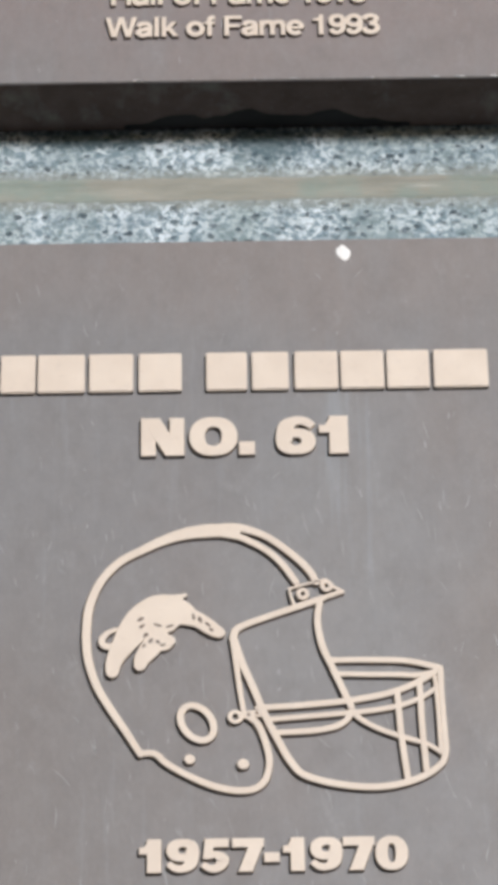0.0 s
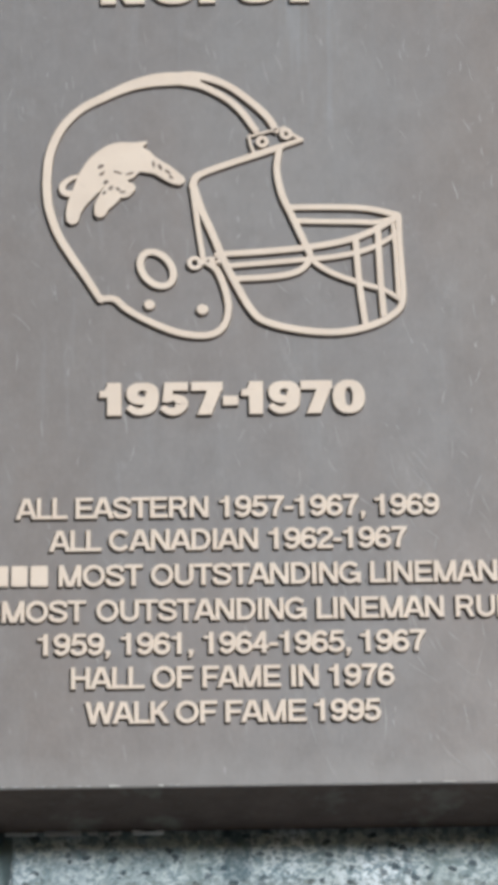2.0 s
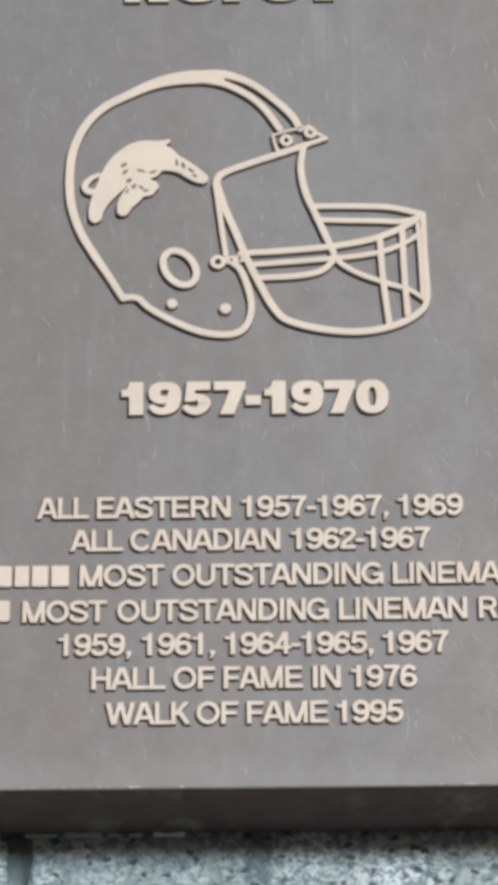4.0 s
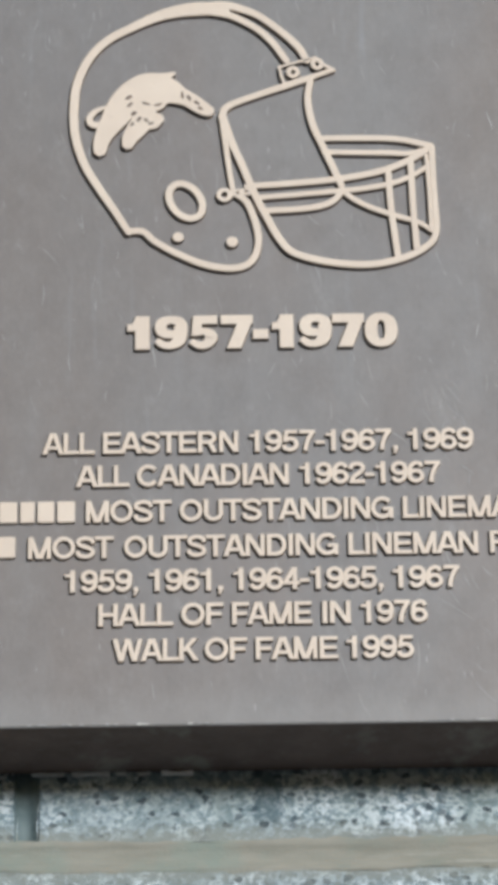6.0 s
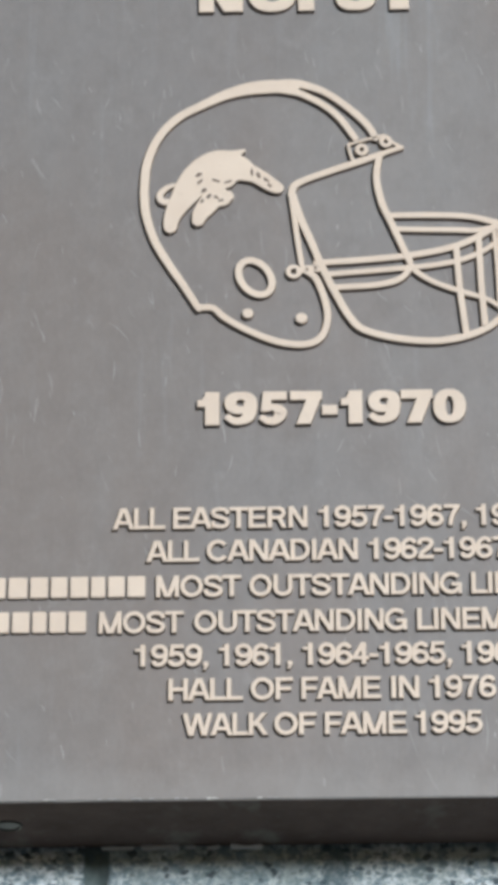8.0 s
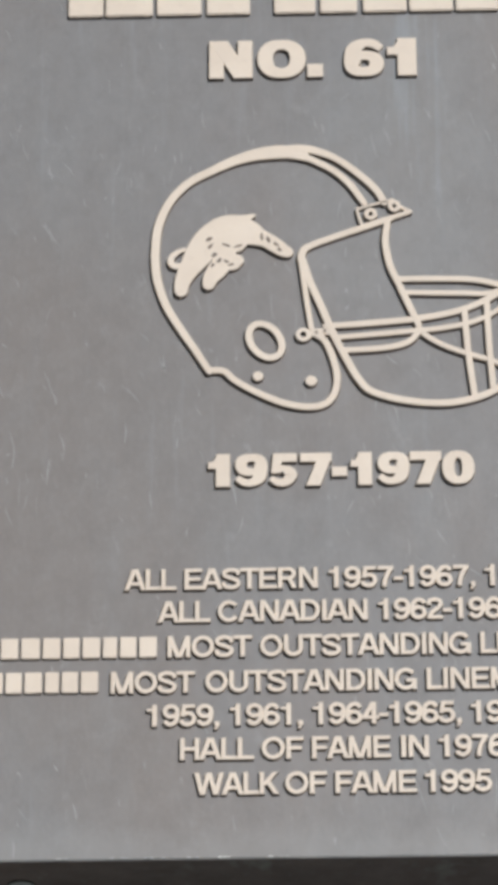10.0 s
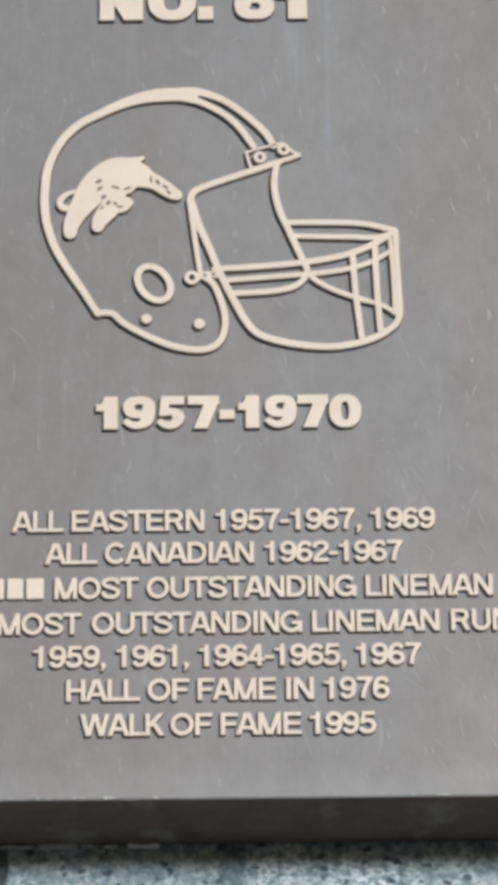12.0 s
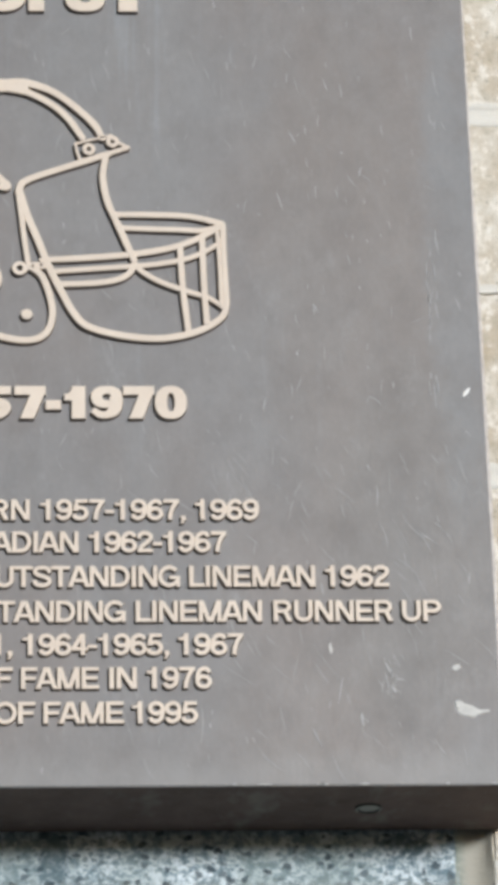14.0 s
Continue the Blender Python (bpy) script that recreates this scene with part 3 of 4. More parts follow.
def letter_mesh(key, strokes, sx, sz, height, weight):
    """One raised letter as a mesh about its lower left corner, shared by its repeats."""
    if key in LETTER_MESHES:
        return LETTER_MESHES[key]
    bm = bmesh.new()
    for i, (kind, d) in enumerate(strokes):
        up, edge = height + 0.00003 * i, 0.00036
        if kind == "poly":
            prism(bm, [(x * sx, z * sz) for x, z in d], 0.0, up, edge)
        elif kind == "path":
            rows = [(p[0] * sx, p[1] * sz, (p[2] if len(p) > 2 else weight) * (sx + sz) / 2) for p in d]
            ribbon(bm, smooth_line(rows, 4), 0.0, up, edge, round_ends=False)
        elif kind == "loop":
            cx, cz, rx, rz = d
            rows = [((cx + rx * math.cos(a)) * sx, (cz + rz * math.sin(a)) * sz, weight * (sx + sz) / 2) for a in np.linspace(0, 2 * math.pi, 29)[:-1]]
            ribbon(bm, rows, 0.0, up, edge, closed=True)
        else:
            cx, cz, rx, rz, ix, iz = d
            rows = []
            for a in np.linspace(0, 2 * math.pi, 37)[:-1]:
                c, q = math.cos(a), math.sin(a)
                c, q = math.copysign(abs(c) ** 0.88, c), math.copysign(abs(q) ** 0.88, q)
                o, n = np.array([(cx + rx * c) * sx, (cz + rz * q) * sz]), np.array([(cx + ix * c) * sx, (cz + iz * q) * sz])
                rows.append((*((o + n) / 2), np.linalg.norm(o - n)))
            ribbon(bm, rows, 0.0, up, edge, closed=True)
    me = bpy.data.meshes.new("letter")
    bm.to_mesh(me)
    bm.free()
    me.materials.append(PALE)
    me.materials.append(RIM)
    LETTER_MESHES[key] = me
    return me


def set_letter(me, x, y, z, parent):
    ob = new("letter", me)
    ob.parent = parent
    ob.location = Vector((x, y, z)) - origin_of(parent)
    return ob


def reach(strokes):
    """The left and right ends of a letter."""
    xs = []
    for kind, d in strokes:
        if kind == "poly":
            xs += [p[0] for p in d]
        elif kind == "path":
            xs += [p[0] + e for p in d for e in (-0.07, 0.07)]
        else:
            xs += [d[0] - d[2] - 0.085, d[0] + d[2] + 0.085]
    return min(xs), max(xs)


def lettering(text, x0, x1, z, cap, y0, height, weight, parent, gap=-0.085):
    """A raised line between x0 and x1 on the base line z, a letter an object."""
    place, x = [], 0.0
    for ch in text:
        if ch == " ":
            x += 0.37
            continue
        place.append((ch, x))
        x += GLYPHS[ch][0] + gap
    lo = place[0][1] + reach(GLYPHS[place[0][0]][1])[0]
    hi = place[-1][1] + reach(GLYPHS[place[-1][0]][1])[1]
    sx = (x1 - x0) / (hi - lo)
    for ch, p in place:
        me = letter_mesh((ch, round(sx / cap, 2), cap, height), GLYPHS[ch][1], sx, cap, height, weight)
        set_letter(me, x0 + (p - lo) * sx, y0, z, parent)


def heavy(rows, z, cap, y0, height, parent):
    """Wide heavy characters: each with its left and right end."""
    for ch, a, b, low, high in rows:
        me = letter_mesh((ch, "fat", round(b - a, 4), cap), FAT[ch], b - a, (high - low) * cap, height, 0.25)
        set_letter(me, a, y0, z + low * cap, parent)


# ---------------------------------------------------------------- the wall
WALL_Y = 0.0708
wall = base("wall_north", (0, WALL_Y + 0.1, 0), "stained concrete block wall with tooled mortar joints", "wall", kind="structure")
bm = bmesh.new()
box(bm, (-2.2, WALL_Y + 0.010, -0.05), (2.4, WALL_Y + 0.20, 4.2))
part("wall_core", bm, MORTAR, wall)


def bed_joint(x0, x1, z, half, proud=0.0014):
    """A horizontal tooled joint, hollow in the middle."""
    bm = bmesh.new()
    n, prev = 16, None
    for i in range(n + 1):
        s = -1 + 2 * i / n
        y = WALL_Y + (0.0016 if i in (0, n) else -0.0003) + max(0.0, 1 - (s / 0.62) ** 2) * proud
        row = [bm.verts.new((x, y + (0.0001 if i in (0, n) else 0.0006) * noise.noise((x * 40, i * 0.7, z * 9)), z + s * half * (1 + 0.15 * noise.noise((x * 34, z * 31, 5 * s)) + 0.16 * noise.noise((x * 130, z * 17, 5 * s)) + 0.09 * noise.noise((x * 420, z * 17, 5 * s))))) for x in np.linspace(x0, x1, 420)]
        if prev:
            for j in range(419):
                bm.faces.new((prev[j], prev[j + 1], row[j + 1], row[j])).smooth = True
        prev = row
    bmesh.ops.recalc_face_normals(bm, faces=bm.faces)
    part("bed_joint", bm, MORTAR, wall)


def head_joint(x, z0, z1, half, depth=0.0020, mat=None):
    bm = bmesh.new()
    n, prev = 8, None
    for i in range(n + 1):
        s = -1 + 2 * i / n
        y = WALL_Y + 0.0001 + (1 - s * s) * depth
        row = [bm.verts.new((x + s * half * (1 + 0.35 * noise.noise((z * 45, x * 31, 5 * s))), y + (0.00003 if i in (0, n) else 0.0005) * noise.noise((z * 40, i * 0.7, x * 9)), z)) for z in np.linspace(z0, z1, 48)]
        if prev:
            for j in range(47):
                bm.faces.new((prev[j], prev[j + 1], row[j + 1], row[j])).smooth = True
        prev = row
    bmesh.ops.recalc_face_normals(bm, faces=bm.faces)
    part("head_joint", bm, mat or MORTAR, wall)


def wall_block(x0, x1, z0, z1):
    bm = bmesh.new()
    box(bm, (x0, WALL_Y, z0), (x1, WALL_Y + 0.09, z1), 0.0018, 2)
    for v in bm.verts:
        if v.co.y < WALL_Y + 0.02:
            w = v.co * 30
            v.co += Vector((noise.noise(w), 0.1 * noise.noise(w + Vector((5, 0, 0))), noise.noise(w + Vector((0, 9, 0))))) * 0.0012
    part("block", bm, BLOCK, wall)


JOINT = 0.0058
# the strip behind the plaques: bed joints and the ends of its blocks
beds = [0.0] + [0.1738 + 0.25 * i for i in range(9)] + [2.4245, 2.6645, 2.9147, 3.16, 3.41, 3.66, 3.91, 4.16]
heads = {9: (-0.512, -0.1175, 0.228), 11: (-0.46, 0.228), 12: (-0.30, 0.228)}
for i in range(len(beds) - 1):
    z0, z1 = beds[i] + JOINT, beds[i + 1] - JOINT
    ends = heads.get(i, (-0.35, 0.05, 0.228) if i % 2 else (-0.15, 0.228))
    left = [ends[0] - 0.40 * k for k in range(4, 0, -1)]
    cuts = [-2.2] + [x for x in left if x > -2.1] + list(ends)
    for a, b in zip(cuts[:-1], cuts[1:]):
        wall_block(a + 0.0045, b - (0.0045 if b < 0.2 else 0.0092), z0, z1)
        head_joint(b, z0 - 0.001, z1 + 0.001, 0.0062, 0.0034 if abs(b + 0.118) < 0.01 else 0.0012, SEAM) if b < 0.2 else head_joint(b - 0.0005, z0 - 0.012, z1 + 0.012, 0.0105, 0.0062)
    if i:
        bed_joint(cuts[0] + JOINT, 0.2190, beds[i], JOINT + 0.0036)
# the beige blocks beside it, in low courses
low = 2.6571 - 0.1158 * 22
courses = [low + 0.1158 * i for i in range(37)]
for i in range(len(courses) - 1):
    z0, z1 = courses[i] + (0.0012 if i % 2 else 0.0055), courses[i + 1] - (0.0055 if i % 2 else 0.0012)
    cuts = [0.2375] + [0.2375 + (0.40 if i % 2 else 0.2) + 0.40 * k for k in range(5)]
    for a, b in zip(cuts[:-1], cuts[1:]):
        wall_block(a + (0.0 if a < 0.24 else 0.005), b - 0.005, z0, z1)
        if b < 1.0:
            head_joint(b, z0 - 0.003, z1 + 0.003, 0.008)
    if i:
        bed_joint(0.2375, 2.4, courses[i] + (0.0010 if i % 2 else 0.0), 0.0028 if i % 2 else 0.0086, 0.0005 if i % 2 else 0.0014)

bm = bmesh.new()
bmesh.ops.create_grid(bm, x_segments=40, y_segments=40, size=400)
tagged(part("ground", bm, PAVE), "dark worn asphalt in front of the wall", "ground", kind="structure")


# ---------------------------------------------------------------- the plaques
def casing(x0, x1, z0, z1, y0, y1, parent):
    """The cast body: a face plate and the dark return behind it."""
    bm = bmesh.new()
    box(bm, (x0, y0, z0), (x1, y0 + 0.0016, z1), 0.0005, 2)
    part("face_plate", bm, FACE, parent, "grey weathered bronze face with scuffs")
    bm = bmesh.new()
    box(bm, (x0 + 0.0003, y0 + 0.0014, z0 + 0.0002), (x1 - 0.0003, y1 - 0.0012, z1 - 0.0003), 0.0005, 2)
    for v in bm.verts:
        if v.co.x > (x0 + x1) / 2:
            v.co.x += 0.006 * (v.co.y - y0) / (y1 - y0)
    part("edge_casing", bm, CASE, parent, "dark brown bronze edge")


def side_screw(x, y, z, parent):
    """A countersunk screw in the underside."""
    bm = bmesh.new()
    n = 28
    prof = ((0.0072, 0.0), (0.0066, 0.0010), (0.0058, 0.0012), (0.0052, 0.0003), (0.0046, 0.0006))
    rings = [[bm.verts.new((x + r * math.cos(2 * math.pi * i / n), y + r * math.sin(2 * math.pi * i / n), z - h)) for i in range(n)] for r, h in prof]
    for k, (a, b) in enumerate(zip(rings[:-1], rings[1:])):
        for i in range(n):
            f = bm.faces.new((a[i], a[(i + 1) % n], b[(i + 1) % n], b[i]))
            # the outer flank and the inner groove are near black
            f.smooth, f.material_index = True, 1 if k in (0, 2) else 0
    bm.faces.new(rings[-1])
    bmesh.ops.recalc_face_normals(bm, faces=bm.faces)
    part("screw", bm, (STEEL, JET), parent, "dull grey countersunk screw")


def blot(name, x, z, rx, rz, y, mat, parent, lean=0.0, seed=0, thick=0.0003, rough=0.35):
    """A small irregular spatter lying on a face that looks towards -y."""
    bm = bmesh.new()
    n = 18
    top, low = [], []
    for i in range(n):
        a = 2 * math.pi * i / n
        k = 1 + rough * noise.noise((math.cos(a) * 1.6 + seed * 7.1, math.sin(a) * 1.6, seed * 3.3))
        u, v = rx * k * math.cos(a), rz * k * math.sin(a)
        px, pz = x + u * math.cos(lean) - v * math.sin(lean), z + u * math.sin(lean) + v * math.cos(lean)
        low.append(bm.verts.new((px, y, pz)))
        top.append(bm.verts.new((x + (px - x) * 0.85, y - thick, z + (pz - z) * 0.85)))
    for i in range(n):
        bm.faces.new((low[i], low[(i + 1) % n], top[(i + 1) % n], top[i]))
    bm.faces.new(top)
    bmesh.ops.recalc_face_normals(bm, faces=bm.faces)
    return part(name, bm, mat, parent)


X0, X1, Z0, Z1 = -0.2281, 0.2367, 2.2184, 2.8268
H = 0.0030
plaque = base("bronze_plaque", (0.0043, 0.03, Z0), "weathered grey bronze plaque with raised pale helmet and lettering", "plaque", "wall plaques")
casing(X0, X1, Z0, Z1, 0.0, WALL_Y, plaque)
side_screw(0.169, 0.0346, Z0 + 0.0003, plaque)
side_screw(-0.160, 0.0346, Z0 + 0.0003, plaque)

# the two words of a person's name stand as plain bars, a bar for each letter
NAME_Z, NAME_CAP = 2.7222, 0.0256
for a, b in ((-0.1428, -0.1230), (-0.1218, -0.0950), (-0.0927, -0.0675), (-0.0646, -0.0401), (-0.0264, -0.0031), (-0.0005, 0.0205),
             (0.0237, 0.0484), (0.0498, 0.0745), (0.0760, 0.1002), (0.1025, 0.1335)):
    bm = bmesh.new()
    box(bm, (a, -H, NAME_Z), (b, 0.001, NAME_Z + NAME_CAP), 0.0006, 2)
    for f in bm.faces:
        f.material_index = 0 if f.normal.y < -0.5 else 1
    part("name_bar", bm, (PALE, RIM), plaque)


def bars(x0, x1, z, cap, widths):
    k = (x1 - x0) / (sum(widths) + 0.10 * (len(widths) - 1))
    x = x0
    for w in widths:
        bm = bmesh.new()
        box(bm, (x, -H * 0.8, z), (x + w * k, 0.001, z + cap), 0.0004, 2)
        for f in bm.faces:
            f.material_index = 0 if f.normal.y < -0.5 else 1
        part("trophy_name_bar", bm, (PALE, RIM), plaque)
        x += (w + 0.10) * k


heavy((("N", -0.063, -0.039, 0, 1), ("O", -0.0362, -0.009, 0, 1), (".", -0.0081, 0.0004, 0, 0.34), ("6", 0.0124, 0.0348, 0, 1), ("1", 0.0367, 0.0528, 0, 1)),
      2.6795, 0.0245, 0.0, H, plaque)
heavy((("1", -0.0634, -0.0521, 0, 1), ("9", -0.0494, -0.0321, 0, 1), ("5", -0.0319, -0.0161, 0, 1), ("7", -0.0148, 0.0016, 0, 1), ("-", 0.0019, 0.0097, 0.28, 0.56), ("1", 0.0118, 0.0228, 0, 1), ("9", 0.0258, 0.0428, 0, 1), ("7", 0.0431, 0.0595, 0, 1), ("0", 0.0598, 0.0771, 0, 1)),
      2.4248, 0.0190, 0.0, H, plaque)
CAP, HS = 0.0117, 0.0026
for z, words in (
    (2.3658, (("ALL", -0.1069, -0.0801), ("EASTERN", -0.0757, -0.0067), ("1957-1967,", -0.0006, 0.0751), ("1969", 0.0804, 0.1139))),
    (2.3473, (("ALL", -0.0894, -0.0624), ("CANADIAN", -0.0582, 0.0189), ("1962-1967", 0.0248, 0.0963))),
    (2.3276, (("MOST", -0.0842, -0.0410), ("OUTSTANDING", -0.0366, 0.0717), ("LINEMAN", 0.0768, 0.1423), ("1962", 0.1478, 0.1810))),
    (2.3079, (("MOST", -0.1133, -0.0704), ("OUTSTANDING", -0.0648, 0.0433), ("LINEMAN", 0.0487, 0.1139), ("RUNNER", 0.1203, 0.1822), ("UP", 0.1873, 0.2074))),
    (2.2894, (("1959,", -0.0946, -0.0578), ("1961,", -0.0520, -0.0152), ("1964-1965,", -0.0097, 0.0655), ("1967", 0.0707, 0.1039))),
    (2.2708, (("HALL", -0.0776, -0.0404), ("OF", -0.0361, -0.0151), ("FAME", -0.0105, 0.0293), ("IN", 0.0348, 0.0486), ("1976", 0.0541, 0.0874))),
    (2.2518, (("WALK", -0.0703, -0.0278), ("OF", -0.0244, -0.0034), ("FAME", 0.0011, 0.0419), ("1995", 0.0465, 0.0797))),
):
    for word, a, b in words:
        lettering(word, a, b, z, CAP, 0.0, HS, 0.197, plaque)
bars(-0.1705, -0.0899, 2.3278, CAP, (0.62, 0.66, 0.62, 0.58, 0.62, 0.50, 0.58, 0.62))
bars(-0.1993, -0.1199, 2.3086, CAP, (0.62, 0.66, 0.62, 0.58, 0.62, 0.50, 0.58, 0.62))

# the helmet, drawn in raised bands: rows of x, z and width in millimetres about its middle
HX, HZ = 0.0033, 2.5403
BANDS = (
    ("shell_outline", ((-95.9, 25.6, 5.0), (-94.4, 43.0, 5.0), (-88.3, 59.0, 4.8), (-78.1, 71.1, 4.8), (-64.8, 79.0, 5.1), (-51.9, 85.4, 6.2), (-39.5, 89.1, 7.8), (-27.1, 90.4, 8.7), (-19.1, 89.7, 6.8), (-12.9, 88.9, 3.1))),
    ("shell_outline", ((-30.0, 91.4, 1.9), (-24.4, 92.2, 4.0), (-17.9, 92.5, 5.0), (-9.5, 91.3, 5.0), (2.9, 86.0, 4.3), (15.4, 75.8, 4.3), (25.1, 65.3, 4.3), (29.6, 56.7, 3.9))),
    ("shell_outline", ((-28.2, 88.3, 1.9), (-21.3, 87.9, 4.0), (-15.8, 87.1, 4.5), (-9.3, 84.8, 4.2), (2.1, 77.8, 4.0), (10.7, 69.1, 4.0), (18.5, 56.9, 3.9))),
    ("shell_outline", ((-95.9, 25.6, 5.0), (-94.6, 10.7, 4.8), (-89.7, -5.6, 4.5), (-81.9, -20.1, 4.5), (-74.1, -32.9, 4.2), (-66.3, -46.5, 3.9))),
    ("shell_outline", ((-66.0, -45.9, 3.9), (-58.5, -46.4, 3.9), (-52.8, -51.9, 3.9), (-41.5, -59.2, 3.9), (-26.6, -66.2, 4.1), (-13.2, -68.8, 4.1), (-4.5, -67.0, 4.1), (0.4, -61.1, 3.9), (2.1, -51.0, 3.8), (-0.1, -39.2, 3.9), (-3.9, -29.3, 3.9), (-9.5, -24.4, 3.6))),
    ("face_opening", ((33.0, 46.5, 3.3), (20.6, 42.2, 4.0), (2.2, 35.6, 3.9), (-9.5, 31.0, 3.9), (-14.8, 27.6, 4.3), (-16.4, 22.1, 4.3))),
    ("face_opening", ((-16.3, 23.8, 4.2), (-14.8, 7.2, 3.4), (-13.2, -7.3, 3.1), (-11.3, -21.0, 3.1))),
    ("chin_guard", ((-16.3, 23.8, 4.2), (-11.7, 7.8, 4.2), (-5.9, -7.4, 4.2), (-0.1, -23.3, 4.2), (6.8, -39.0, 4.2), (13.7, -52.6, 4.2), (21.3, -60.5, 4.2), (39.1, -65.9, 4.2), (60.0, -67.7, 4.2), (78.1, -64.1, 4.2), (90.9, -57.0, 3.9), (95.7, -49.0, 3.6), (95.7, -32.8, 3.4), (95.2, -15.8, 3.3), (94.9, 1.4, 3.7))),
    ("nose_line", ((31.1, 44.4, 3.7), (29.6, 32.2, 3.9), (31.9, 17.2, 4.0), (36.8, 4.4, 3.9), (41.3, -7.1, 4.0), (46.4, -19.8, 3.9))),
    ("cage_bar", ((46.4, -21.5, 3.6), (51.0, -27.1, 3.4), (61.1, -33.4, 3.3), (75.9, -39.2, 3.4), (86.3, -42.8, 3.0), (95.1, -49.0, 3.0))),
    ("cage_bar", ((37.2, 8.5, 3.6), (56.3, 8.4, 3.7), (77.6, 7.3, 3.6), (94.1, 3.1, 3.9))),
    ("cage_bar", ((37.9, 0.2, 3.3), (56.1, -0.5, 3.3), (72.0, -0.9, 3.4), (82.5, -1.4, 3.4), (90.5, 0.2, 3.4))),
    ("cage_bar", ((-3.4, -19.8, 3.6), (19.3, -18.6, 3.9), (45.9, -16.1, 3.9), (67.8, -11.8, 3.9), (83.2, -5.3, 3.9), (94.7, 2.4, 3.9))),
    ("cage_bar", ((1.0, -27.0, 3.3), (25.2, -25.2, 3.3), (44.8, -23.6, 3.3), (59.0, -22.2, 3.3), (74.2, -19.1, 3.3), (85.9, -13.9, 3.0), (94.3, -7.6, 3.0))),
    ("cage_bar", ((4.5, -34.9, 3.6), (24.9, -34.0, 3.7), (37.0, -31.9, 3.7), (43.2, -28.3, 3.6), (46.6, -23.3, 3.6))),
    ("cage_post", ((71.4, -12.5, 3.6), (72.5, -35.7, 3.6), (75.1, -62.7, 3.6))),
    ("cage_post", ((83.5, -5.3, 3.6), (84.0, -32.6, 3.6), (85.2, -57.9, 3.6))),
    ("cage_post", ((91.8, -2.7, 2.4), (92.8, -22.6, 2.4), (93.4, -46.3, 2.7))),
    ("strap_tab", ((-12.2, -24.4, 4.2), (-7.4, -23.4, 4.5), (-0.1, -23.3, 4.2))),
    ("clip_frame", ((14.7, 52.9, 1.7), (24.0, 55.8, 1.7), (34.1, 58.2, 1.9))),
    ("clip_frame", ((34.1, 58.2, 2.4), (38.4, 54.0, 2.2), (43.4, 50.8, 2.6))),
    ("clip_frame", ((43.4, 50.6, 2.8), (32.4, 46.8, 3.2), (17.6, 42.0, 2.8))),
    ("clip_frame", ((17.2, 42.6, 2.0), (15.6, 47.5, 1.8), (14.7, 52.9, 1.7))),
    ("team_emblem", ((-81.6, 3.2, 7.4), (-81.1, 7.8, 8.6), (-79.0, 13.5, 10.4), (-75.2, 20.4, 13.4), (-70.5, 28.0, 17.0), (-64.8, 34.4, 20.0), (-57.6, 37.8, 24.0), (-50.0, 38.8, 23.0),
                     (-44.2, 38.4, 16.5), (-39.4, 36.2, 11.4), (-34.8, 34.0, 9.4), (-30.6, 31.0, 9.2), (-26.4, 27.8, 8.2), (-23.9, 26.4, 7.0))),
    ("team_emblem", ((-52.5, 46.6, 7.0), (-46.0, 48.2, 4.6), (-42.3, 49.8, 2.6))),
    ("team_emblem", ((-63.0, 28.6, 13.0), (-57.4, 24.2, 11.0), (-53.0, 22.1, 9.4), (-51.1, 21.8, 7.4))),
    ("team_emblem", ((-66.7, 6.9, 7.0), (-65.4, 11.0, 9.0), (-62.0, 16.0, 11.0), (-58.4, 21.0, 11.0))),
    ("team_emblem", ((-57.4, 17.6, 4.6), (-52.9, 18.4, 5.0), (-50.4, 20.5, 4.6))),
    ("team_emblem", ((-79.7, 29.3, 2.4), (-84.1, 27.2, 3.2), (-87.3, 23.1, 3.8), (-86.0, 19.2, 4.0), (-80.4, 18.6, 4.4))),
)

relief = {}   # the first band of each name; the cage hangs on the chin guard, small fittings on their own band
for i, (name, rows) in enumerate(BANDS):
    bm = bmesh.new()
    line = smooth_line([(HX + a / 1000, HZ + b / 1000, w / 1000) for a, b, w in rows], 6)
    ribbon(bm, line, 0.0004, H + 0.0004 + 0.00003 * (i % 9))
    ob = part(name, bm, (PALE, RIM), relief["chin_guard"] if name.startswith("cage") else plaque)
    relief.setdefault(name, ob)


def ring(name, x, z, a, b, width, lean=0.0, n=40, parent=plaque):
    bm = bmesh.new()
    pts = []
    for i in range(n):
        g = 2 * math.pi * i / n
        u, v = a * math.cos(g), b * math.sin(g)
        pts.append((x + u * math.cos(lean) - v * math.sin(lean), z + u * math.sin(lean) + v * math.cos(lean), width))
    ribbon(bm, pts, 0.0004, H + 0.0005, 0.0004, closed=True)
    part(name, bm, (PALE, RIM), parent)


ring("ear_hole", HX - 0.0361, HZ - 0.0283, 0.0113, 0.0078, 0.0040, radians(-58))
ring("strap_button", HX - 0.0156, HZ - 0.0250, 0.0030, 0.0030, 0.0026, n=24, parent=relief["strap_tab"])
ring("clip_screw", HX + 0.0220, HZ + 0.0496, 0.0024, 0.0026, 0.0026, n=20, parent=relief["clip_frame"])
ring("clip_screw", HX + 0.0351, HZ + 0.0545, 0.0024, 0.0026, 0.0026, n=20, parent=relief["clip_frame"])
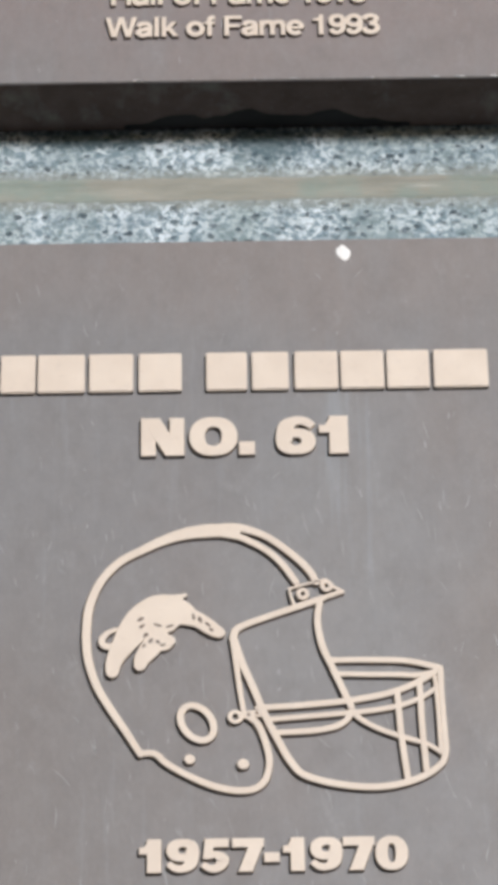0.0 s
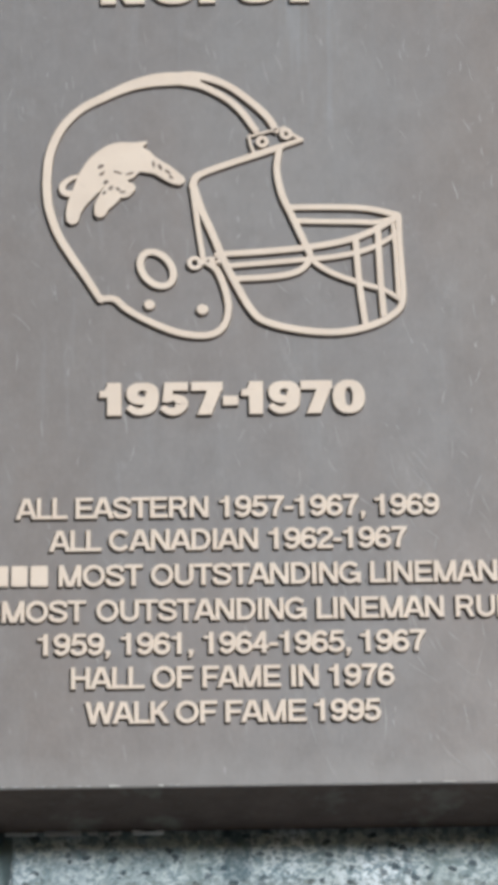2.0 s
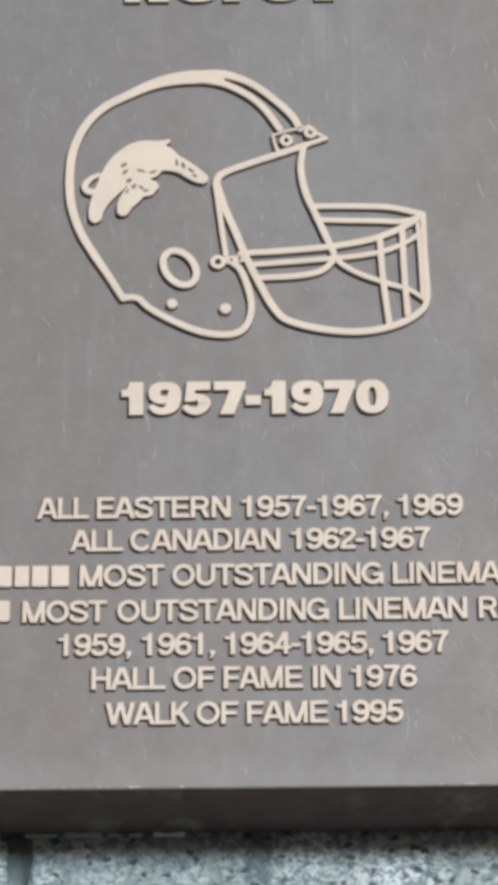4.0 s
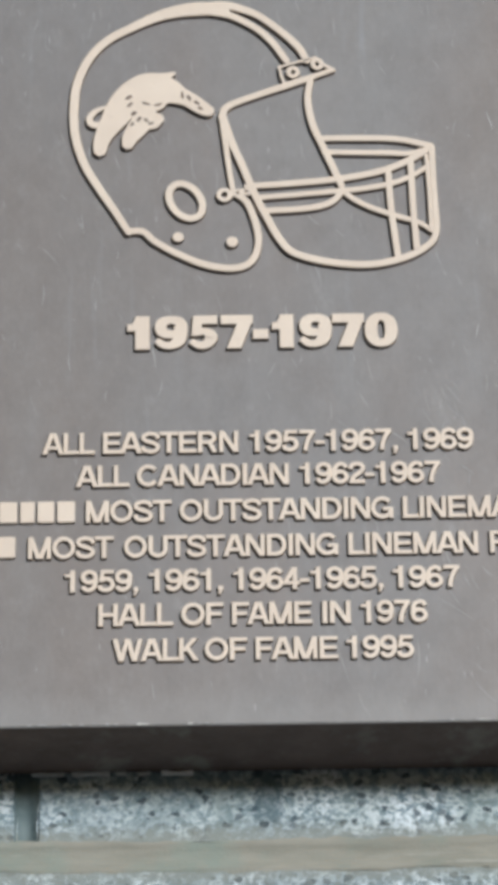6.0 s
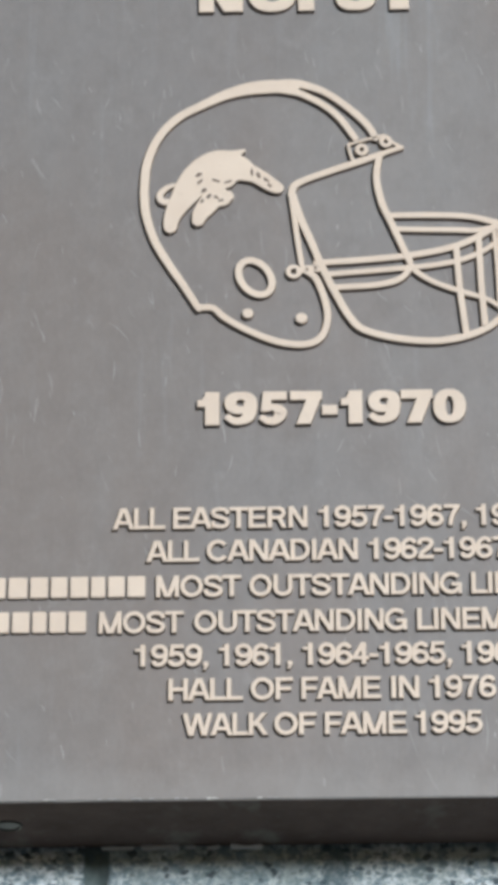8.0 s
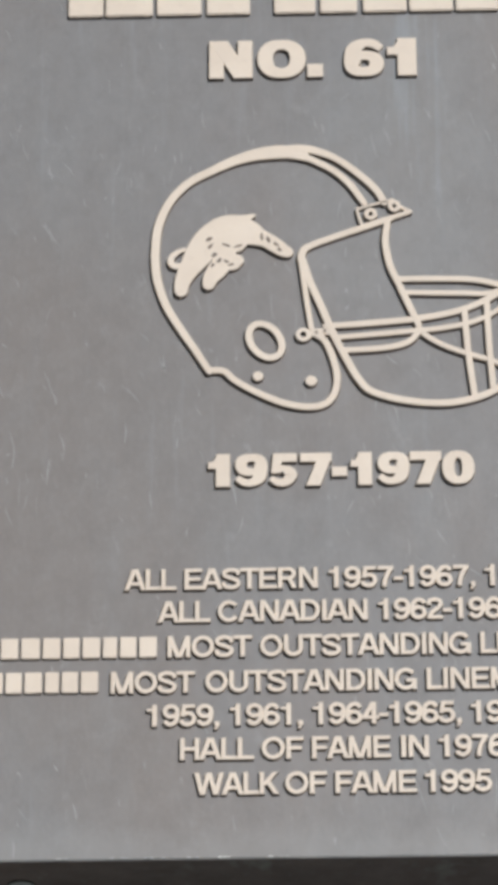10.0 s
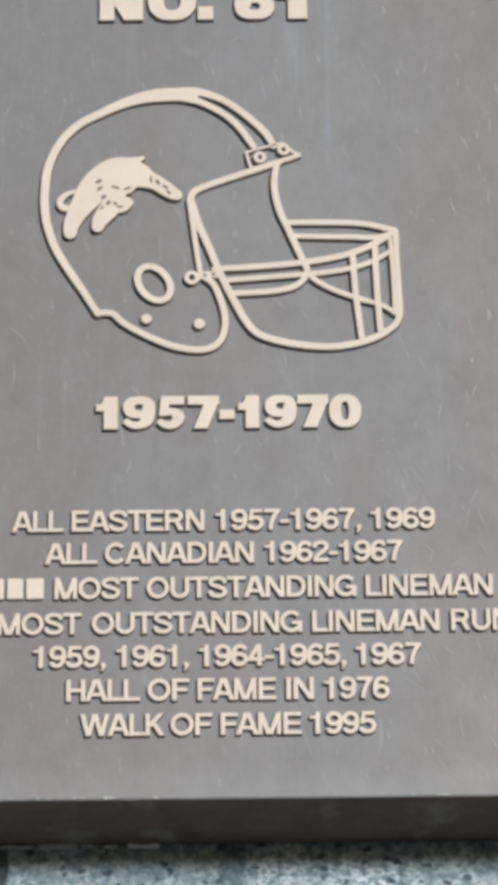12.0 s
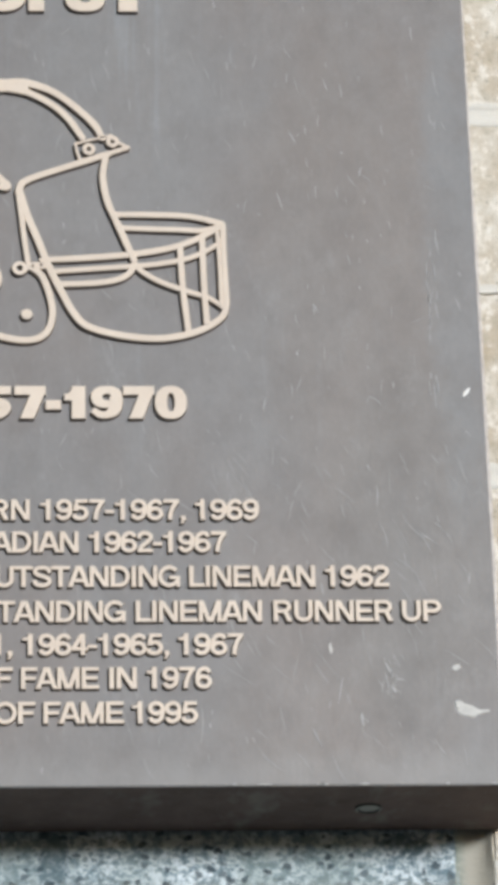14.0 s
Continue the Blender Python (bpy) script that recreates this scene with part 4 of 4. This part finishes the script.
for a, b, r in ((-40.2, -49.8, 3.0), (-11.8, -53.1, 3.2)):
    bm = bmesh.new()
    disc(bm, HX + a / 1000, HZ + b / 1000, r / 1000, 0.0002, H + 0.0002)
    part("rivet", bm, (PALE, RIM), plaque)

# small dark notches on the emblem
for i, (a, b, u, v, lean) in enumerate(((-37.5, 36.0, 0.8, 2.2, 0.1), (-34.0, 34.2, 1.0, 2.1, 0.3), (-29.9, 31.2, 0.9, 1.9, 0.9), (-28.0, 27.9, 0.9, 1.5, 0.8),
                                        (-66.4, 35.0, 2.1, 1.1, 0.5), (-65.7, 30.6, 1.9, 0.9, 0.7), (-63.4, 25.2, 1.8, 1.1, 0.8), (-60.8, 21.6, 1.8, 1.0, 0.9),
                                        (-56.9, 20.9, 1.7, 0.8, -0.6), (-54.4, 18.9, 1.7, 0.7, 0.4), (-64.4, 18.6, 1.6, 0.8, 0.9), (-57.0, 31.2, 2.6, 0.7, -0.35), (-50.5, 30.4, 2.4, 0.7, 0.35))):
    blot("emblem_notch", HX + a / 1000, HZ + b / 1000, u / 1000, v / 1000, -H - 0.0003, RIM, relief["team_emblem"], lean, i, 0.00006)

# pierced spots on the strap
for i, (a, b) in enumerate(((-8.4, -24.0), (-3.9, -23.2))):
    blot("strap_notch", HX + a / 1000, HZ + b / 1000, 0.0008, 0.0010, -H - 0.00045, RIM, relief["strap_tab"], 0.4, i + 30, 0.00006)

# spatters and chips on the face
blot("lime_spot", 0.0538, 2.8172, 0.0040, 0.0055, -0.0001, CHALK, plaque, 0.1, 1)
blot("lime_spot", 0.2195, 2.2590, 0.0060, 0.0034, -0.0001, DUST, plaque, -0.30, 5, 0.0003, 0.35)
blot("lime_spot", 0.2262, 2.2583, 0.0038, 0.0010, -0.0001, DUST, plaque, 0.12, 9, 0.0002, 0.5)
blot("lime_spot", 0.2152, 2.2622, 0.0026, 0.0023, -0.0001, DUST, plaque, 0.9, 6, 0.0004, 0.5)
blot("lime_spot", 0.2143, 2.2828, 0.0024, 0.0017, -0.0001, DUST, plaque, 0.5, 3)
blot("lime_spot", 0.2275, 2.4419, 0.0011, 0.0032, -0.0001, CHALK, plaque, -0.6, 4)

for i, (x, z, u, v, lean) in enumerate(((0.1495, 2.2934, 0.0007, 0.0036, 0.05), (0.1788, 2.2830, 0.0007, 0.0050, 0.45), (0.1806, 2.2795, 0.0004, 0.0030, 0.1),
                                        (0.1814, 2.2712, 0.0010, 0.0026, 0.5), (0.1646, 2.2545, 0.0008, 0.0036, 0.1), (0.1413, 2.2440, 0.0004, 0.0060, 0.45))):
    blot("pale_scrape", x, z, u, v, -0.00008, SCUFF if i else DUST, plaque, lean, i + 60, 0.00008, 0.6)

# worn, rounded side edge of the plate; its sunlit highlight is in the colour
rows = [(X1 + 0.0002, z, 0.0013 + (0.0007 if z < 2.56 else 0.0) + 0.0006 * noise.noise((z * 60, 2, 1)) + 0.0004 * noise.noise((z * 210, 5, 1))) for z in np.linspace(Z0 + 0.002, Z1 - 0.002, 160)]
bm = bmesh.new()
ribbon(bm, rows, 0.0022, 0.0020, 0.0006)
part("worn_lit_edge", bm, (WORN_LIT, WORN_LIT), plaque, "pale rubbed side edge with painted highlight")

# the plaque above
U0 = 0.0205
upper = base("bronze_plaque", (0.0043, 0.04, 2.9592), "bronze plaque with raised lettering and dark lower edge", "plaque", "wall plaques")
casing(X0 - 0.004, X1 + 0.004, 2.9592, 3.567, U0, WALL_Y, upper)
lettering("Walk of Fame 1993", -0.0860, 0.0809, 2.9919, 0.0150, U0, HS, 0.225, upper)
lettering("Hall of Fame 1976", -0.0827, 0.0741, 3.0166, 0.0150, U0, HS, 0.225, upper)


def scratches(count, x0, x1, z0, z1, y, parent, seed, mat=None, spread=0.22, lean_to=0.12, size=1.0):
    """Fine pale scuffs, most of them running downwards."""
    rng = random.Random(seed)
    bm = bmesh.new()
    for _ in range(count):
        x, z = rng.uniform(x0, x1), rng.uniform(z0, z1)
        long, wide, lean = rng.uniform(0.002, 0.011) * rng.choice((0.6, 1, 1, 1.5)) * size, rng.uniform(0.00012, 0.0004), rng.gauss(lean_to, spread)
        d, n = Vector((math.sin(lean), 0, -math.cos(lean))), Vector((math.cos(lean), 0, math.sin(lean)))
        curve = rng.uniform(-0.08, 0.08)
        left, right = [], []
        for i in range(5):
            s = i / 4
            w = wide * math.sin(math.pi * (0.08 + 0.84 * s))
            c = Vector((x, y, z)) + d * long * s + n * curve * long * math.sin(math.pi * s)
            left.append(bm.verts.new(c + n * w))
            right.append(bm.verts.new(c - n * w))
        for i in range(4):
            bm.faces.new((left[i], right[i], right[i + 1], left[i + 1]))
    bmesh.ops.recalc_face_normals(bm, faces=bm.faces)
    for f in bm.faces:
        if f.normal.y > 0:
            f.normal_flip()
    ob = part("wear", bm, mat or SCUFF, parent, "fine pale downward scuffs")
    tagged(ob, kind="stuff")


scratches(90, X0 + 0.01, X1 - 0.01, Z0 + 0.01, Z1 - 0.02, -0.00012, plaque, 5)
scratches(45, 0.08, X1 - 0.01, Z0 + 0.02, Z1 - 0.15, -0.00012, plaque, 8)
scratches(260, X0 + 0.01, X1 - 0.01, Z0 + 0.012, Z1 - 0.02, -0.00009, plaque, 21, FAINT, 0.45)
scratches(100, 0.04, X1 - 0.012, Z0 + 0.015, 2.42, -0.00010, plaque, 33, FAINT, 0.25, 0.50, 1.5)
scratches(16, 0.06, X1 - 0.015, Z0 + 0.015, 2.40, -0.00013, plaque, 34, SCUFF, 0.20, 0.50, 1.3)
scratches(16, 0.1765, 0.1835, 2.268, 2.292, -0.00014, plaque, 35, SCUFF, 0.5, 0.45, 0.6)
scratches(20, 0.140, 0.190, 2.50, 2.64, -0.00013, plaque, 36, SCUFF, 0.15, 0.08, 0.8)
scratches(22, 0.2085, 0.2150, 2.44, 2.535, -0.00013, plaque, 37, SCUFF, 0.10, 0.06, 1.6)
scratches(120, X0 + 0.02, 0.12, 2.40, 2.66, -0.00010, plaque, 38, FAINT, 0.25, 0.30, 1.2)
scratches(30, X0 + 0.01, X1 - 0.01, 2.97, 3.10, U0 - 0.00012, upper, 11)

# pale chips along the lower front edges
rng = random.Random(4)
for y, z, parent, n in ((0.0, Z0, plaque, 26), (U0, 2.9592, upper, 16)):
    for i in range(n):
        x = rng.uniform(X0 + 0.01, X1 - 0.004)
        blot("edge_chip", x, z + 0.0007, rng.uniform(0.0008, 0.0040), rng.uniform(0.0003, 0.0007), y - 0.0001, rng.choice((SCUFF, DUST)), parent, 0, i, 0.0002)

# broken bits of old sealant at the back of the lower edge, and a black humped patch above
for i, (a, b, w) in enumerate(((-0.1145, -0.0985, 0.0009), (-0.0935, -0.0755, 0.0017), (-0.0715, -0.0665, 0.0008), (-0.0600, -0.0545, 0.0010), (-0.0475, -0.0325, 0.0012))):
    bm = bmesh.new()
    ribbon(bm, [(x, Z0 - 0.0008 + 0.0007 * noise.noise((x * 90, 1, 2)), max(0.0003, w * (1 + 0.9 * noise.noise((x * 160, 3, 4))))) for x in np.linspace(a, b, 16)], WALL_Y - 0.0005, 0.0040, 0.0003)
    part("sealant_scrap", bm, CHALK if i == 4 else DUST, plaque, "broken scrap of pale sealant")
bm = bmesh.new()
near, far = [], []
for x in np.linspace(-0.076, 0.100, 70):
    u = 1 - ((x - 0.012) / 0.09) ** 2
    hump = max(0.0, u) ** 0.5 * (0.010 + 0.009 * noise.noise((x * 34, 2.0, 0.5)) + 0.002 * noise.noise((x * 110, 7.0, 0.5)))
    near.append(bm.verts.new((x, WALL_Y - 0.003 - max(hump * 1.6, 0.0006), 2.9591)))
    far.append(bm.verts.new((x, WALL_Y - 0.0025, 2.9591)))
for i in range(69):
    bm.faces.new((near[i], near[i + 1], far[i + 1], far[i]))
part("black_patch", bm, JET, upper, "black patch along the underside")
